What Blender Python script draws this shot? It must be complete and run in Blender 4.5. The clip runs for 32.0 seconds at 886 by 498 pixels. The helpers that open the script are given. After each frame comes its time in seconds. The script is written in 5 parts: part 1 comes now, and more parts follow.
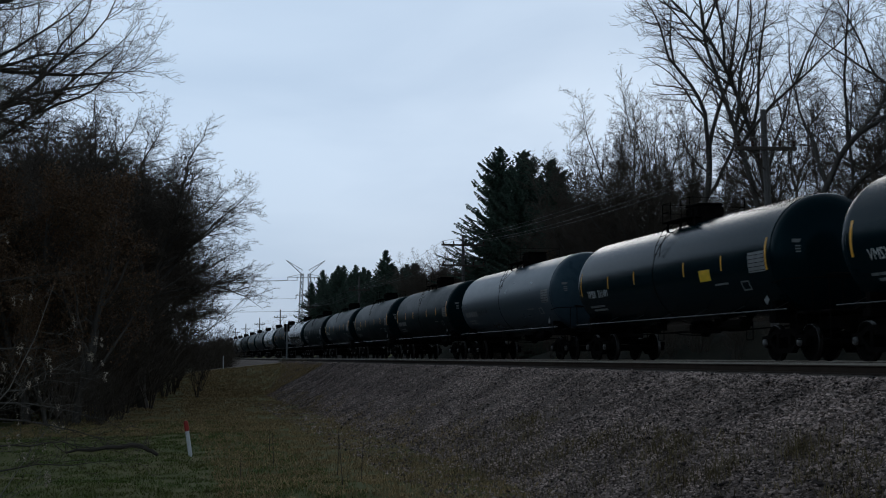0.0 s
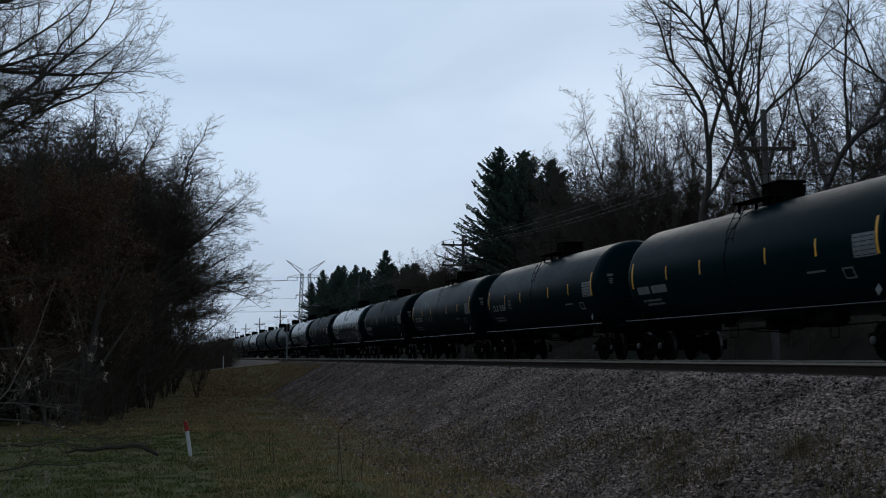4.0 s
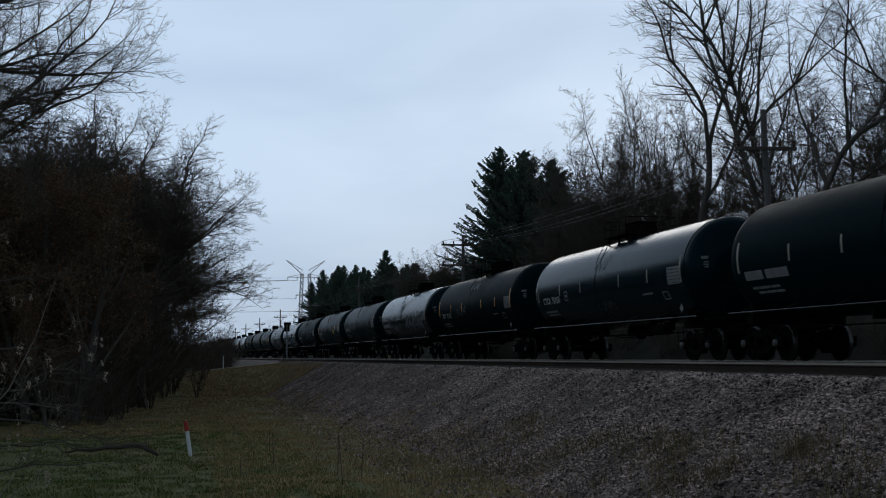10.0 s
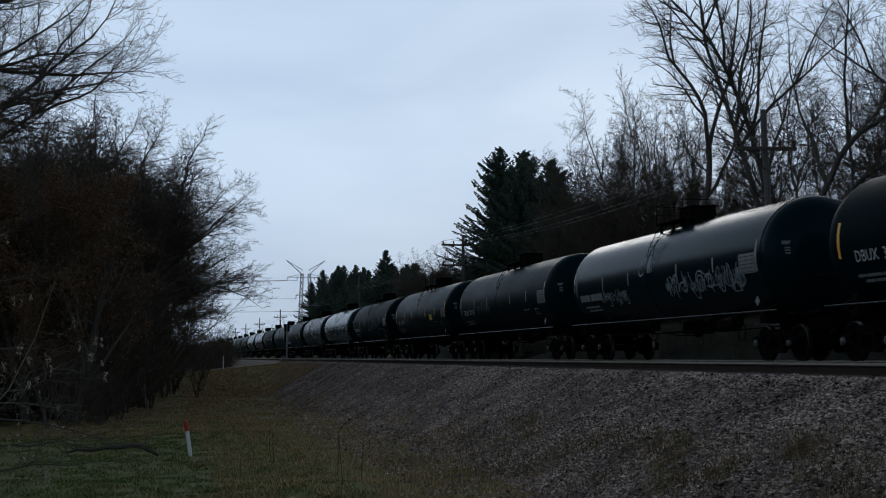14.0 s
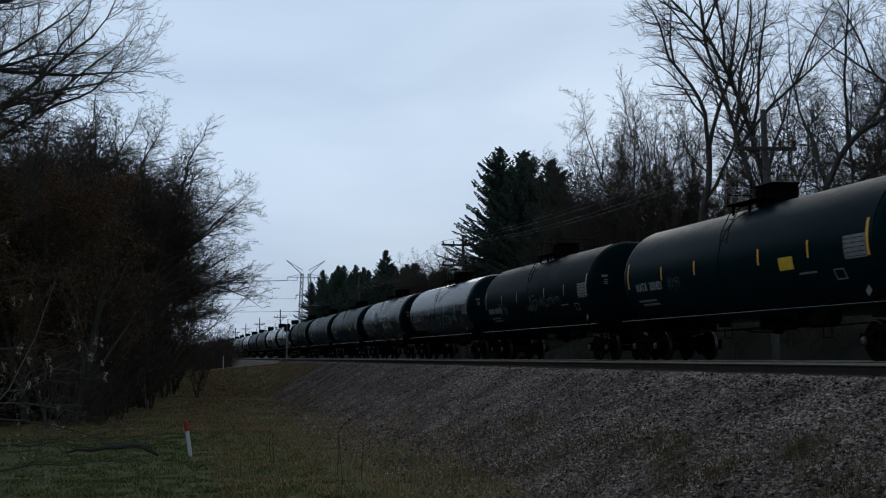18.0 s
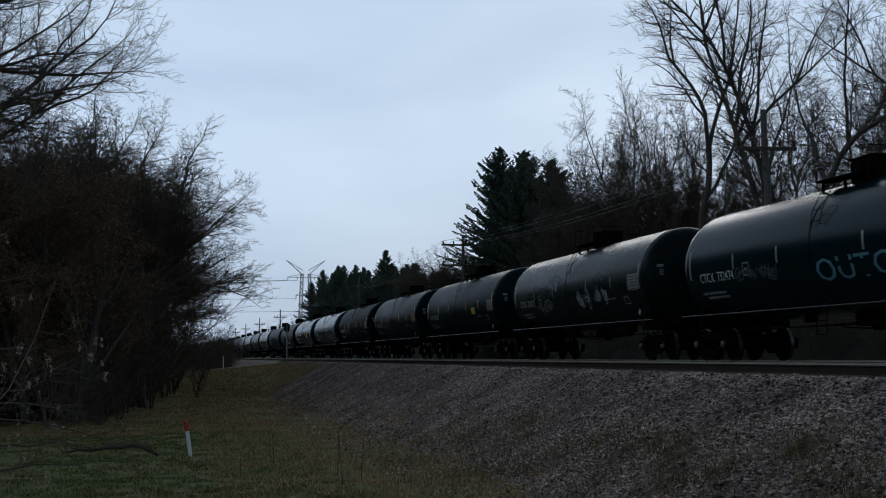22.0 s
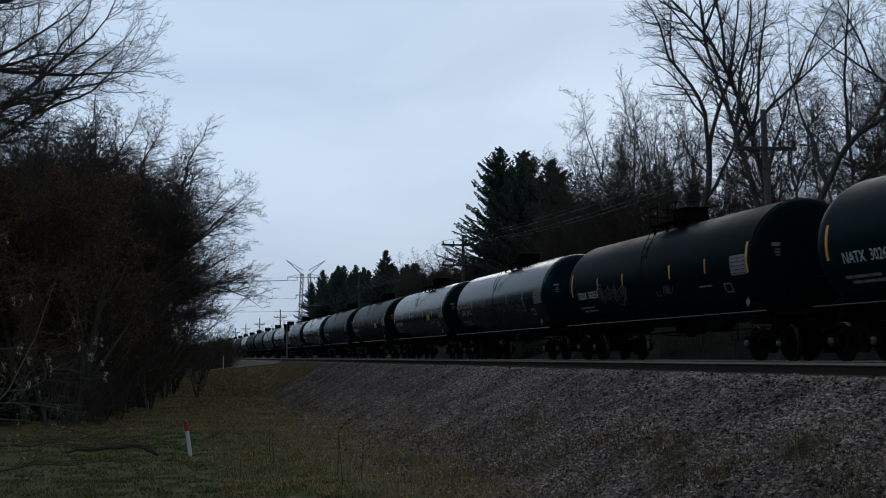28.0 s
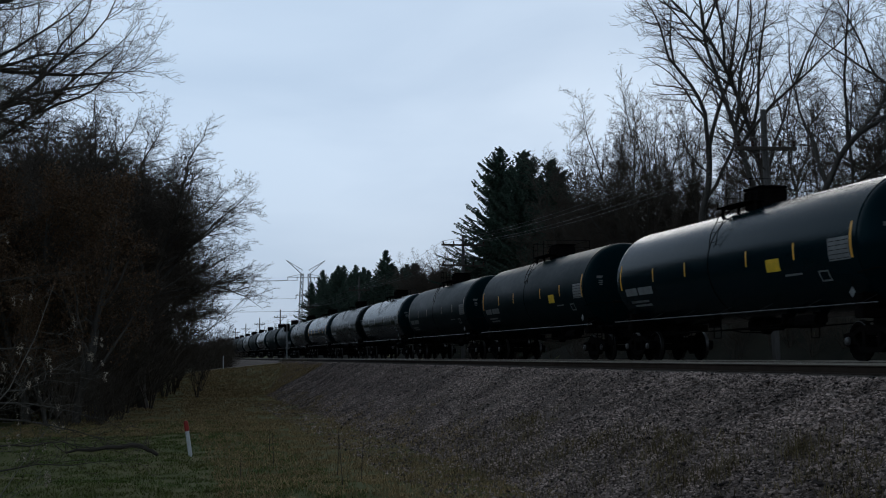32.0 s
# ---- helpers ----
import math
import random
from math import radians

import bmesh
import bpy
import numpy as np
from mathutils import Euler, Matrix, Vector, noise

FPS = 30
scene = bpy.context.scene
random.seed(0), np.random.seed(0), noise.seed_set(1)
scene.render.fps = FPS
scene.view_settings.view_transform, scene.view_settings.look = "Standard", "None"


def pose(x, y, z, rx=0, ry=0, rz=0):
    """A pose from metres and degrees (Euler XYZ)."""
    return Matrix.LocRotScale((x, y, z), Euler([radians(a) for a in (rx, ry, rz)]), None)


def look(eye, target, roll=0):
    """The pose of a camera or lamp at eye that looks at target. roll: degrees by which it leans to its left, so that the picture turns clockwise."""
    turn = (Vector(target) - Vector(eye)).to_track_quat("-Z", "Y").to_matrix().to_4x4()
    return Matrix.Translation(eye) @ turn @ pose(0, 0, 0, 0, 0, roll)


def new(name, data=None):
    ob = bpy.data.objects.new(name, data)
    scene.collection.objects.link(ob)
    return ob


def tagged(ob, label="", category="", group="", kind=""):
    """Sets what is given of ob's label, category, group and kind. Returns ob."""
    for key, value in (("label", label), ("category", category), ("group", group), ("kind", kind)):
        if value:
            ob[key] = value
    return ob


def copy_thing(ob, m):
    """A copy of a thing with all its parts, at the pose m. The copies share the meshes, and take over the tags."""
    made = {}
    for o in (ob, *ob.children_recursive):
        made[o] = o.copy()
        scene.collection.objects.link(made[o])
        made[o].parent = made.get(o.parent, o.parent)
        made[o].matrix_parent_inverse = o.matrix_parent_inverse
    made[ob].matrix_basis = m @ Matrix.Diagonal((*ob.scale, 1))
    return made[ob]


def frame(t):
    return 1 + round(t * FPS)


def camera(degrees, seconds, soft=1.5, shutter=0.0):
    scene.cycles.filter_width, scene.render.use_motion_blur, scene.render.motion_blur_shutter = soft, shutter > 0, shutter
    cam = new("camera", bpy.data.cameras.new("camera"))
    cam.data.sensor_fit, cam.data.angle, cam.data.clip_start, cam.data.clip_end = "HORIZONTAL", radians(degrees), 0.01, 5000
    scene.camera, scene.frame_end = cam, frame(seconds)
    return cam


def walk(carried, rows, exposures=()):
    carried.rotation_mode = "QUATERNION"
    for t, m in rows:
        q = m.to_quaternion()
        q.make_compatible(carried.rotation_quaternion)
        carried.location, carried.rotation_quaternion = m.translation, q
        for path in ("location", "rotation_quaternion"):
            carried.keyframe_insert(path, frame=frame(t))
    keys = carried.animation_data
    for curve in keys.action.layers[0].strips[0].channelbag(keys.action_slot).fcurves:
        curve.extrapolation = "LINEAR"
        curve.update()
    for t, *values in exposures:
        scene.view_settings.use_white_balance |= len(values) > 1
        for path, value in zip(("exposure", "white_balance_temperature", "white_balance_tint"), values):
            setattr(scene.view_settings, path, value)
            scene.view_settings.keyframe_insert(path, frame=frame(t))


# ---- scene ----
# ---- camera: it stands still on the field side of a double-track main line ----
# World: x across the line (the train's track at x = 16.3), y along it, z = 0 at the rail heads.
EYE = (0.0, 0.0, 0.18)
YAW, PITCH = radians(12.69), radians(4.91)
cam = camera(39.2, 32.0, soft=1.05, shutter=0.2)
AIM = (math.sin(YAW) * math.cos(PITCH) * 100, math.cos(YAW) * math.cos(PITCH) * 100, EYE[2] + math.sin(PITCH) * 100)
STAND = look(EYE, AIM, -0.35)
walk(cam, [(0.0, STAND), (32.0, STAND)])

# ---- sky and light: heavy overcast, late in the day ----
world = bpy.data.worlds.new("overcast_sky")
scene.world = world
world.use_nodes = True
wn, wl = world.node_tree.nodes, world.node_tree.links
wn.clear()
w_out = wn.new("ShaderNodeOutputWorld")
w_bg = wn.new("ShaderNodeBackground")
w_sky = wn.new("ShaderNodeTexSky")
w_sky.sky_type = "NISHITA"
w_sky.sun_disc = False
w_sky.sun_elevation = radians(14)
w_sky.sun_rotation = radians(20)
w_sky.air_density, w_sky.dust_density, w_sky.ozone_density = 1.0, 2.0, 1.5
w_co = wn.new("ShaderNodeTexCoord")
w_map = wn.new("ShaderNodeMapping")
w_map.inputs["Scale"].default_value = (1.0, 1.0, 3.2)
w_n = wn.new("ShaderNodeTexNoise")
w_n.inputs["Scale"].default_value = 3.4
w_n.inputs["Detail"].default_value = 5.0
w_n.inputs["Roughness"].default_value = 0.45
w_n.inputs["Distortion"].default_value = 0.3
w_ramp = wn.new("ShaderNodeValToRGB")
w_ramp.color_ramp.elements[0].position = 0.34
w_ramp.color_ramp.elements[0].color = (0.475, 0.620, 0.815, 1)
w_ramp.color_ramp.elements[1].position = 0.62
w_ramp.color_ramp.elements[1].color = (0.580, 0.727, 0.915, 1)
# the cloud deck is thinner, so brighter, towards the horizon and thicker overhead
w_sep = wn.new("ShaderNodeSeparateXYZ")
w_fall = wn.new("ShaderNodeMapRange")
w_fall.interpolation_type = "SMOOTHSTEP"
w_fall.inputs["From Min"].default_value = 0.25
w_fall.inputs["From Max"].default_value = 0.9
w_fall.inputs["To Min"].default_value = 1.0
w_fall.inputs["To Max"].default_value = 0.32
w_mul = wn.new("ShaderNodeMix")
w_mul.data_type, w_mul.blend_type = "RGBA", "MULTIPLY"
w_mul.inputs["Factor"].default_value = 1.0
w_dim = wn.new("ShaderNodeMix")
w_dim.data_type, w_dim.blend_type = "RGBA", "MULTIPLY"
w_dim.inputs["Factor"].default_value = 1.0
w_dim.inputs["B"].default_value = (0.05, 0.05, 0.05, 1)
w_mix = wn.new("ShaderNodeMix")
w_mix.data_type = "RGBA"
w_mix.inputs["Factor"].default_value = 0.97
wl.new(w_co.outputs["Generated"], w_map.inputs["Vector"])
wl.new(w_map.outputs["Vector"], w_n.inputs["Vector"])
wl.new(w_n.outputs["Fac"], w_ramp.inputs["Fac"])
wl.new(w_co.outputs["Generated"], w_sep.inputs["Vector"])
wl.new(w_sep.outputs["Z"], w_fall.inputs["Value"])
# the low sun behind the clouds leaves the far side of the sky dimmer
w_side = wn.new("ShaderNodeMapRange")
w_side.interpolation_type = "SMOOTHSTEP"
w_side.inputs["From Min"].default_value, w_side.inputs["From Max"].default_value = -0.8, 0.7
w_side.inputs["To Min"].default_value, w_side.inputs["To Max"].default_value = 0.5, 1.0
# haze low over the land dulls the sky just above the horizon
w_low = wn.new("ShaderNodeMapRange")
w_low.interpolation_type = "SMOOTHSTEP"
w_low.inputs["From Min"].default_value, w_low.inputs["From Max"].default_value = 0.0, 0.17
w_low.inputs["To Min"].default_value, w_low.inputs["To Max"].default_value = 0.80, 1.0
w_all = wn.new("ShaderNodeMath")
w_all.operation = "MULTIPLY"
w_both = wn.new("ShaderNodeMath")
w_both.operation = "MULTIPLY"
wl.new(w_sep.outputs["Y"], w_side.inputs["Value"])
wl.new(w_side.outputs["Result"], w_both.inputs[0])
wl.new(w_fall.outputs["Result"], w_both.inputs[1])
wl.new(w_ramp.outputs["Color"], w_mul.inputs["A"])
wl.new(w_sep.outputs["Z"], w_low.inputs["Value"])
wl.new(w_both.outputs[0], w_all.inputs[0])
wl.new(w_low.outputs["Result"], w_all.inputs[1])
wl.new(w_all.outputs[0], w_mul.inputs["B"])
wl.new(w_sky.outputs["Color"], w_dim.inputs["A"])
wl.new(w_dim.outputs["Result"], w_mix.inputs["A"])
wl.new(w_mul.outputs["Result"], w_mix.inputs["B"])
wl.new(w_mix.outputs["Result"], w_bg.inputs["Color"])
w_bg.inputs["Strength"].default_value = 1.0
wl.new(w_bg.outputs["Background"], w_out.inputs["Surface"])

sun = new("sun", bpy.data.lights.new("sun", "SUN"))
sun.data.energy, sun.data.angle, sun.data.color = 0.3, radians(25), (1.0, 0.95, 0.88)
sun.matrix_world = look((300 * math.sin(radians(20)), 300 * math.cos(radians(20)), 90), (0, 0, 0))


# ---- materials ----
def material(name, col, col2=None, rough=0.8, metal=0.0, scale=6.0, fine=60.0, bump=0.15, spec=0.4, tint=0.12, rough2=None, island=False, stretch=(1, 1, 1), clear=0.0):
    """A surface of two colours mixed by coarse and fine noise, with relief and a tint that differs from object to object."""
    m = bpy.data.materials.new(name)
    m.use_nodes = True
    n, k = m.node_tree.nodes, m.node_tree.links
    b = n["Principled BSDF"]
    col2 = col2 or tuple(c * 0.6 for c in col)
    co = n.new("ShaderNodeTexCoord")
    mp = n.new("ShaderNodeMapping")
    mp.inputs["Scale"].default_value = stretch
    k.new(co.outputs["Object"], mp.inputs["Vector"])
    big = n.new("ShaderNodeTexNoise")
    big.inputs["Scale"].default_value, big.inputs["Detail"].default_value = scale, 4.0
    small = n.new("ShaderNodeTexNoise")
    small.inputs["Scale"].default_value, small.inputs["Detail"].default_value = fine, 3.0
    k.new(mp.outputs["Vector"], big.inputs["Vector"])
    k.new(mp.outputs["Vector"], small.inputs["Vector"])
    add = n.new("ShaderNodeMath")
    add.operation = "MULTIPLY_ADD"
    k.new(small.outputs["Fac"], add.inputs[0])
    add.inputs[1].default_value = 0.6
    k.new(big.outputs["Fac"], add.inputs[2])
    rng = n.new("ShaderNodeMapRange")
    rng.inputs["From Min"].default_value, rng.inputs["From Max"].default_value = 0.55, 1.05
    k.new(add.outputs[0], rng.inputs["Value"])
    mix = n.new("ShaderNodeMix")
    mix.data_type = "RGBA"
    mix.inputs["A"].default_value, mix.inputs["B"].default_value = (*col, 1), (*col2, 1)
    k.new(rng.outputs["Result"], mix.inputs["Factor"])
    hsv = n.new("ShaderNodeHueSaturation")
    k.new(mix.outputs["Result"], hsv.inputs["Color"])
    if island:
        who = n.new("ShaderNodeNewGeometry").outputs["Random Per Island"]
    else:
        who = n.new("ShaderNodeObjectInfo").outputs["Random"]
    val = n.new("ShaderNodeMapRange")
    val.inputs["To Min"].default_value, val.inputs["To Max"].default_value = 1 - tint, 1 + tint
    k.new(who, val.inputs["Value"])
    k.new(val.outputs["Result"], hsv.inputs["Value"])
    k.new(hsv.outputs["Color"], b.inputs["Base Color"])
    rr = n.new("ShaderNodeMapRange")
    rr.inputs["To Min"].default_value, rr.inputs["To Max"].default_value = rough, rough if rough2 is None else rough2
    k.new(rng.outputs["Result"], rr.inputs["Value"])
    k.new(rr.outputs["Result"], b.inputs["Roughness"])
    b.inputs["Metallic"].default_value = metal
    b.inputs["Specular IOR Level"].default_value = spec
    b.inputs["Coat Weight"].default_value = clear
    b.inputs["Coat Roughness"].default_value = 0.12
    if bump:
        bp = n.new("ShaderNodeBump")
        bp.inputs["Strength"].default_value, bp.inputs["Distance"].default_value = bump, 0.02
        k.new(small.outputs["Fac"], bp.inputs["Height"])
        k.new(bp.outputs["Normal"], b.inputs["Normal"])
    return m


M_GROUND = material("grass_and_leaf_litter", (0.068, 0.088, 0.029), (0.130, 0.112, 0.048), 0.95, scale=0.35, fine=7.0, bump=0.8, spec=0.1)
# leaf litter with the shade behind the train put into its colour
M_SHADELITTER = material("shade_dark_leaf_litter", (0.015, 0.016, 0.012), (0.030, 0.028, 0.020), 0.95, scale=0.7, fine=9.0, bump=0.9, spec=0.05)
M_BALLAST = material("crushed_stone", (0.075, 0.056, 0.046), (0.14, 0.106, 0.086), 0.9, scale=0.5, fine=16.0, bump=1.0, spec=0.2)
M_STONE = material("ballast_stone", (0.098, 0.075, 0.064), (0.42, 0.325, 0.280), 0.85, scale=0.8, fine=9.0, bump=0.3, spec=0.25, tint=0.95, island=True)
M_ROAD = material("worn_gravel_road", (0.14, 0.118, 0.088), (0.09, 0.075, 0.055), 0.9, scale=0.6, fine=25.0, bump=0.4, spec=0.2)
M_TIE = material("weathered_tie_wood", (0.045, 0.035, 0.028), (0.09, 0.078, 0.066), 0.9, scale=3.0, fine=30.0, bump=0.5, spec=0.2, stretch=(1, 6, 6))
M_RAIL = material("rusty_rail_steel", (0.028, 0.020, 0.015), (0.048, 0.034, 0.025), 0.85, scale=3.0, fine=60.0, bump=0.2, spec=0.08)
M_RAILTOP = material("polished_rail_head", (0.40, 0.36, 0.30), (0.27, 0.235, 0.19), 0.45, metal=0.45, scale=2.0, fine=50.0, bump=0.05)
M_BARK = material("dark_bark", (0.064, 0.058, 0.051), (0.108, 0.098, 0.085), 0.95, scale=3.0, fine=22.0, bump=0.9, spec=0.1, stretch=(1, 1, 0.25))
M_TWIG = material("bare_twigs", (0.066, 0.054, 0.044), (0.106, 0.087, 0.068), 0.95, scale=2.0, fine=20.0, bump=0.0, spec=0.1)
M_PALETWIG = material("pale_box_elder_bark", (0.21, 0.19, 0.165), (0.10, 0.092, 0.08), 0.9, scale=3.0, fine=30.0, bump=0.0, spec=0.1)
M_NEEDLE = material("spruce_needles", (0.034, 0.060, 0.044), (0.062, 0.092, 0.064), 0.8, scale=0.8, fine=12.0, bump=0.0, spec=0.2, tint=0.35, island=True)
M_DRYLEAF = material("withered_oak_leaves", (0.095, 0.056, 0.032), (0.15, 0.092, 0.052), 0.85, scale=0.6, fine=9.0, bump=0.0, spec=0.2, tint=0.4, island=True)
M_SAMARA = material("pale_winged_seeds", (0.30, 0.25, 0.19), (0.44, 0.37, 0.29), 0.8, scale=4.0, fine=20.0, bump=0.0, spec=0.2, tint=0.3, island=True)
M_DRYGRASS = material("dry_grass", (0.38, 0.275, 0.135), (0.22, 0.158, 0.076), 0.95, scale=0.7, fine=10.0, bump=0.0, spec=0.1, tint=0.4, island=True)
M_BROWNGRASS = material("matted_brown_grass", (0.20, 0.155, 0.080), (0.11, 0.088, 0.046), 0.95, scale=0.7, fine=10.0, bump=0.0, spec=0.1, tint=0.5, island=True)
M_GREENGRASS = material("short_green_grass", (0.072, 0.118, 0.027), (0.115, 0.115, 0.036), 0.9, scale=0.5, fine=10.0, bump=0.0, spec=0.1, tint=0.35, island=True)
M_POLE = material("grey_pole_wood", (0.13, 0.125, 0.12), (0.075, 0.068, 0.062), 0.9, scale=2.0, fine=40.0, bump=0.4, spec=0.2, stretch=(1, 1, 0.2))
M_WIRE = material("weathered_wire", (0.10, 0.10, 0.10), (0.06, 0.06, 0.06), 0.6, metal=0.5, bump=0.0)
M_GALV = material("galvanized_steel", (0.30, 0.31, 0.32), (0.20, 0.21, 0.22), 0.55, metal=0.7, scale=3.0, fine=40.0, bump=0.1)
M_WHITE = material("white_plastic", (0.72, 0.74, 0.75), (0.58, 0.60, 0.60), 0.6, scale=3.0, fine=30.0, bump=0.05)
M_RED = material("faded_red_plastic", (0.45, 0.035, 0.025), (0.32, 0.03, 0.02), 0.6, scale=6.0, fine=40.0, bump=0.05)
M_INSUL = material("brown_glazed_insulator", (0.06, 0.03, 0.02), (0.04, 0.02, 0.015), 0.25, bump=0.0)
M_CONC = material("stained_concrete", (0.16, 0.155, 0.145), (0.09, 0.088, 0.08), 0.9, scale=0.9, fine=14.0, bump=0.4, spec=0.2)

PAINT = {
    "gloss": material("glossy_black_tank_paint", (0.0012, 0.0092, 0.0122), (0.0020, 0.0116, 0.0148), 0.17, scale=0.7, fine=5.0, bump=0.02, spec=0.055, tint=0.15, rough2=0.25, stretch=(1, 0.3, 1)),
    "satin": material("satin_black_tank_paint", (0.0012, 0.0100, 0.0126), (0.0020, 0.0124, 0.0150), 0.30, scale=0.8, fine=6.0, bump=0.03, spec=0.013, tint=0.15, rough2=0.42, stretch=(1, 0.4, 1)),
    "matte": material("dusty_black_tank_paint", (0.0014, 0.0076, 0.0092), (0.0022, 0.0096, 0.0112), 0.36, scale=0.9, fine=6.0, bump=0.04, spec=0.007, tint=0.2, rough2=0.48, stretch=(1, 0.4, 1)),
    "grey": material("blue_grey_tank_paint", (0.028, 0.050, 0.066), (0.044, 0.068, 0.084), 0.26, scale=0.7, fine=5.0, bump=0.03, spec=0.09, tint=0.06, rough2=0.36, stretch=(1, 0.4, 1)),
    "brown": material("road_grimed_tank_paint", (0.0036, 0.0082, 0.0086), (0.0085, 0.0128, 0.0122), 0.22, scale=0.8, fine=5.0, bump=0.03, spec=0.035, tint=0.1, rough2=0.34, stretch=(1, 0.4, 1)),
}
# specular tint and teal in the black coats imitate the bluish sky's reflection
for coat in PAINT.values():
    coat.node_tree.nodes["Principled BSDF"].inputs["Specular Tint"].default_value = (0.40, 0.86, 1.0, 1)
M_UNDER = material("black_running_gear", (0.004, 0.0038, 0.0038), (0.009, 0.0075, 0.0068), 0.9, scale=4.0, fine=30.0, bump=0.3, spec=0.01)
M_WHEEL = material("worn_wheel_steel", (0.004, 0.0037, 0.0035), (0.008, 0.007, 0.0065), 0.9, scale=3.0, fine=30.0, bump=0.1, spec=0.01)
M_TREAD = material("polished_wheel_tread", (0.10, 0.098, 0.095), (0.06, 0.058, 0.056), 0.4, metal=1.0, bump=0.0)
M_CAP = material("pale_bearing_cap", (0.11, 0.11, 0.105), (0.03, 0.029, 0.028), 0.4, metal=0.3, bump=0.05)
M_YELLOW = material("yellow_reflective_tape", (0.85, 0.42, 0.035), (0.70, 0.33, 0.03), 0.45, scale=4.0, fine=30.0, bump=0.0, tint=0.15)
M_DULLTAPE = material("dulled_reflective_tape", (0.30, 0.27, 0.20), (0.18, 0.16, 0.12), 0.5, scale=4.0, fine=30.0, bump=0.0, tint=0.2)
M_PLACARD = material("yellow_placard", (0.80, 0.50, 0.02), (0.60, 0.38, 0.02), 0.5, scale=6.0, fine=30.0, bump=0.0)
M_LETTER = material("white_stencil_paint", (0.62, 0.63, 0.62), (0.45, 0.46, 0.45), 0.6, scale=5.0, fine=40.0, bump=0.0)
M_PANEL = material("grey_data_panel", (0.20, 0.21, 0.205), (0.12, 0.125, 0.125), 0.6, scale=5.0, fine=30.0, bump=0.0)
M_SPRAY = material("white_spray_paint", (0.28, 0.32, 0.34), (0.10, 0.12, 0.13), 0.6, scale=2.0, fine=20.0, bump=0.0)
M_FADED = material("faded_spray_paint", (0.075, 0.09, 0.095), (0.02, 0.026, 0.028), 0.6, scale=2.5, fine=20.0, bump=0.0)
M_TEAL = material("teal_spray_paint", (0.05, 0.16, 0.20), (0.07, 0.18, 0.19), 0.6, scale=2.0, fine=20.0, bump=0.0)
M_STEELROD = material("worn_grab_iron", (0.035, 0.035, 0.035), (0.015, 0.015, 0.015), 0.45, metal=0.5, bump=0.05)


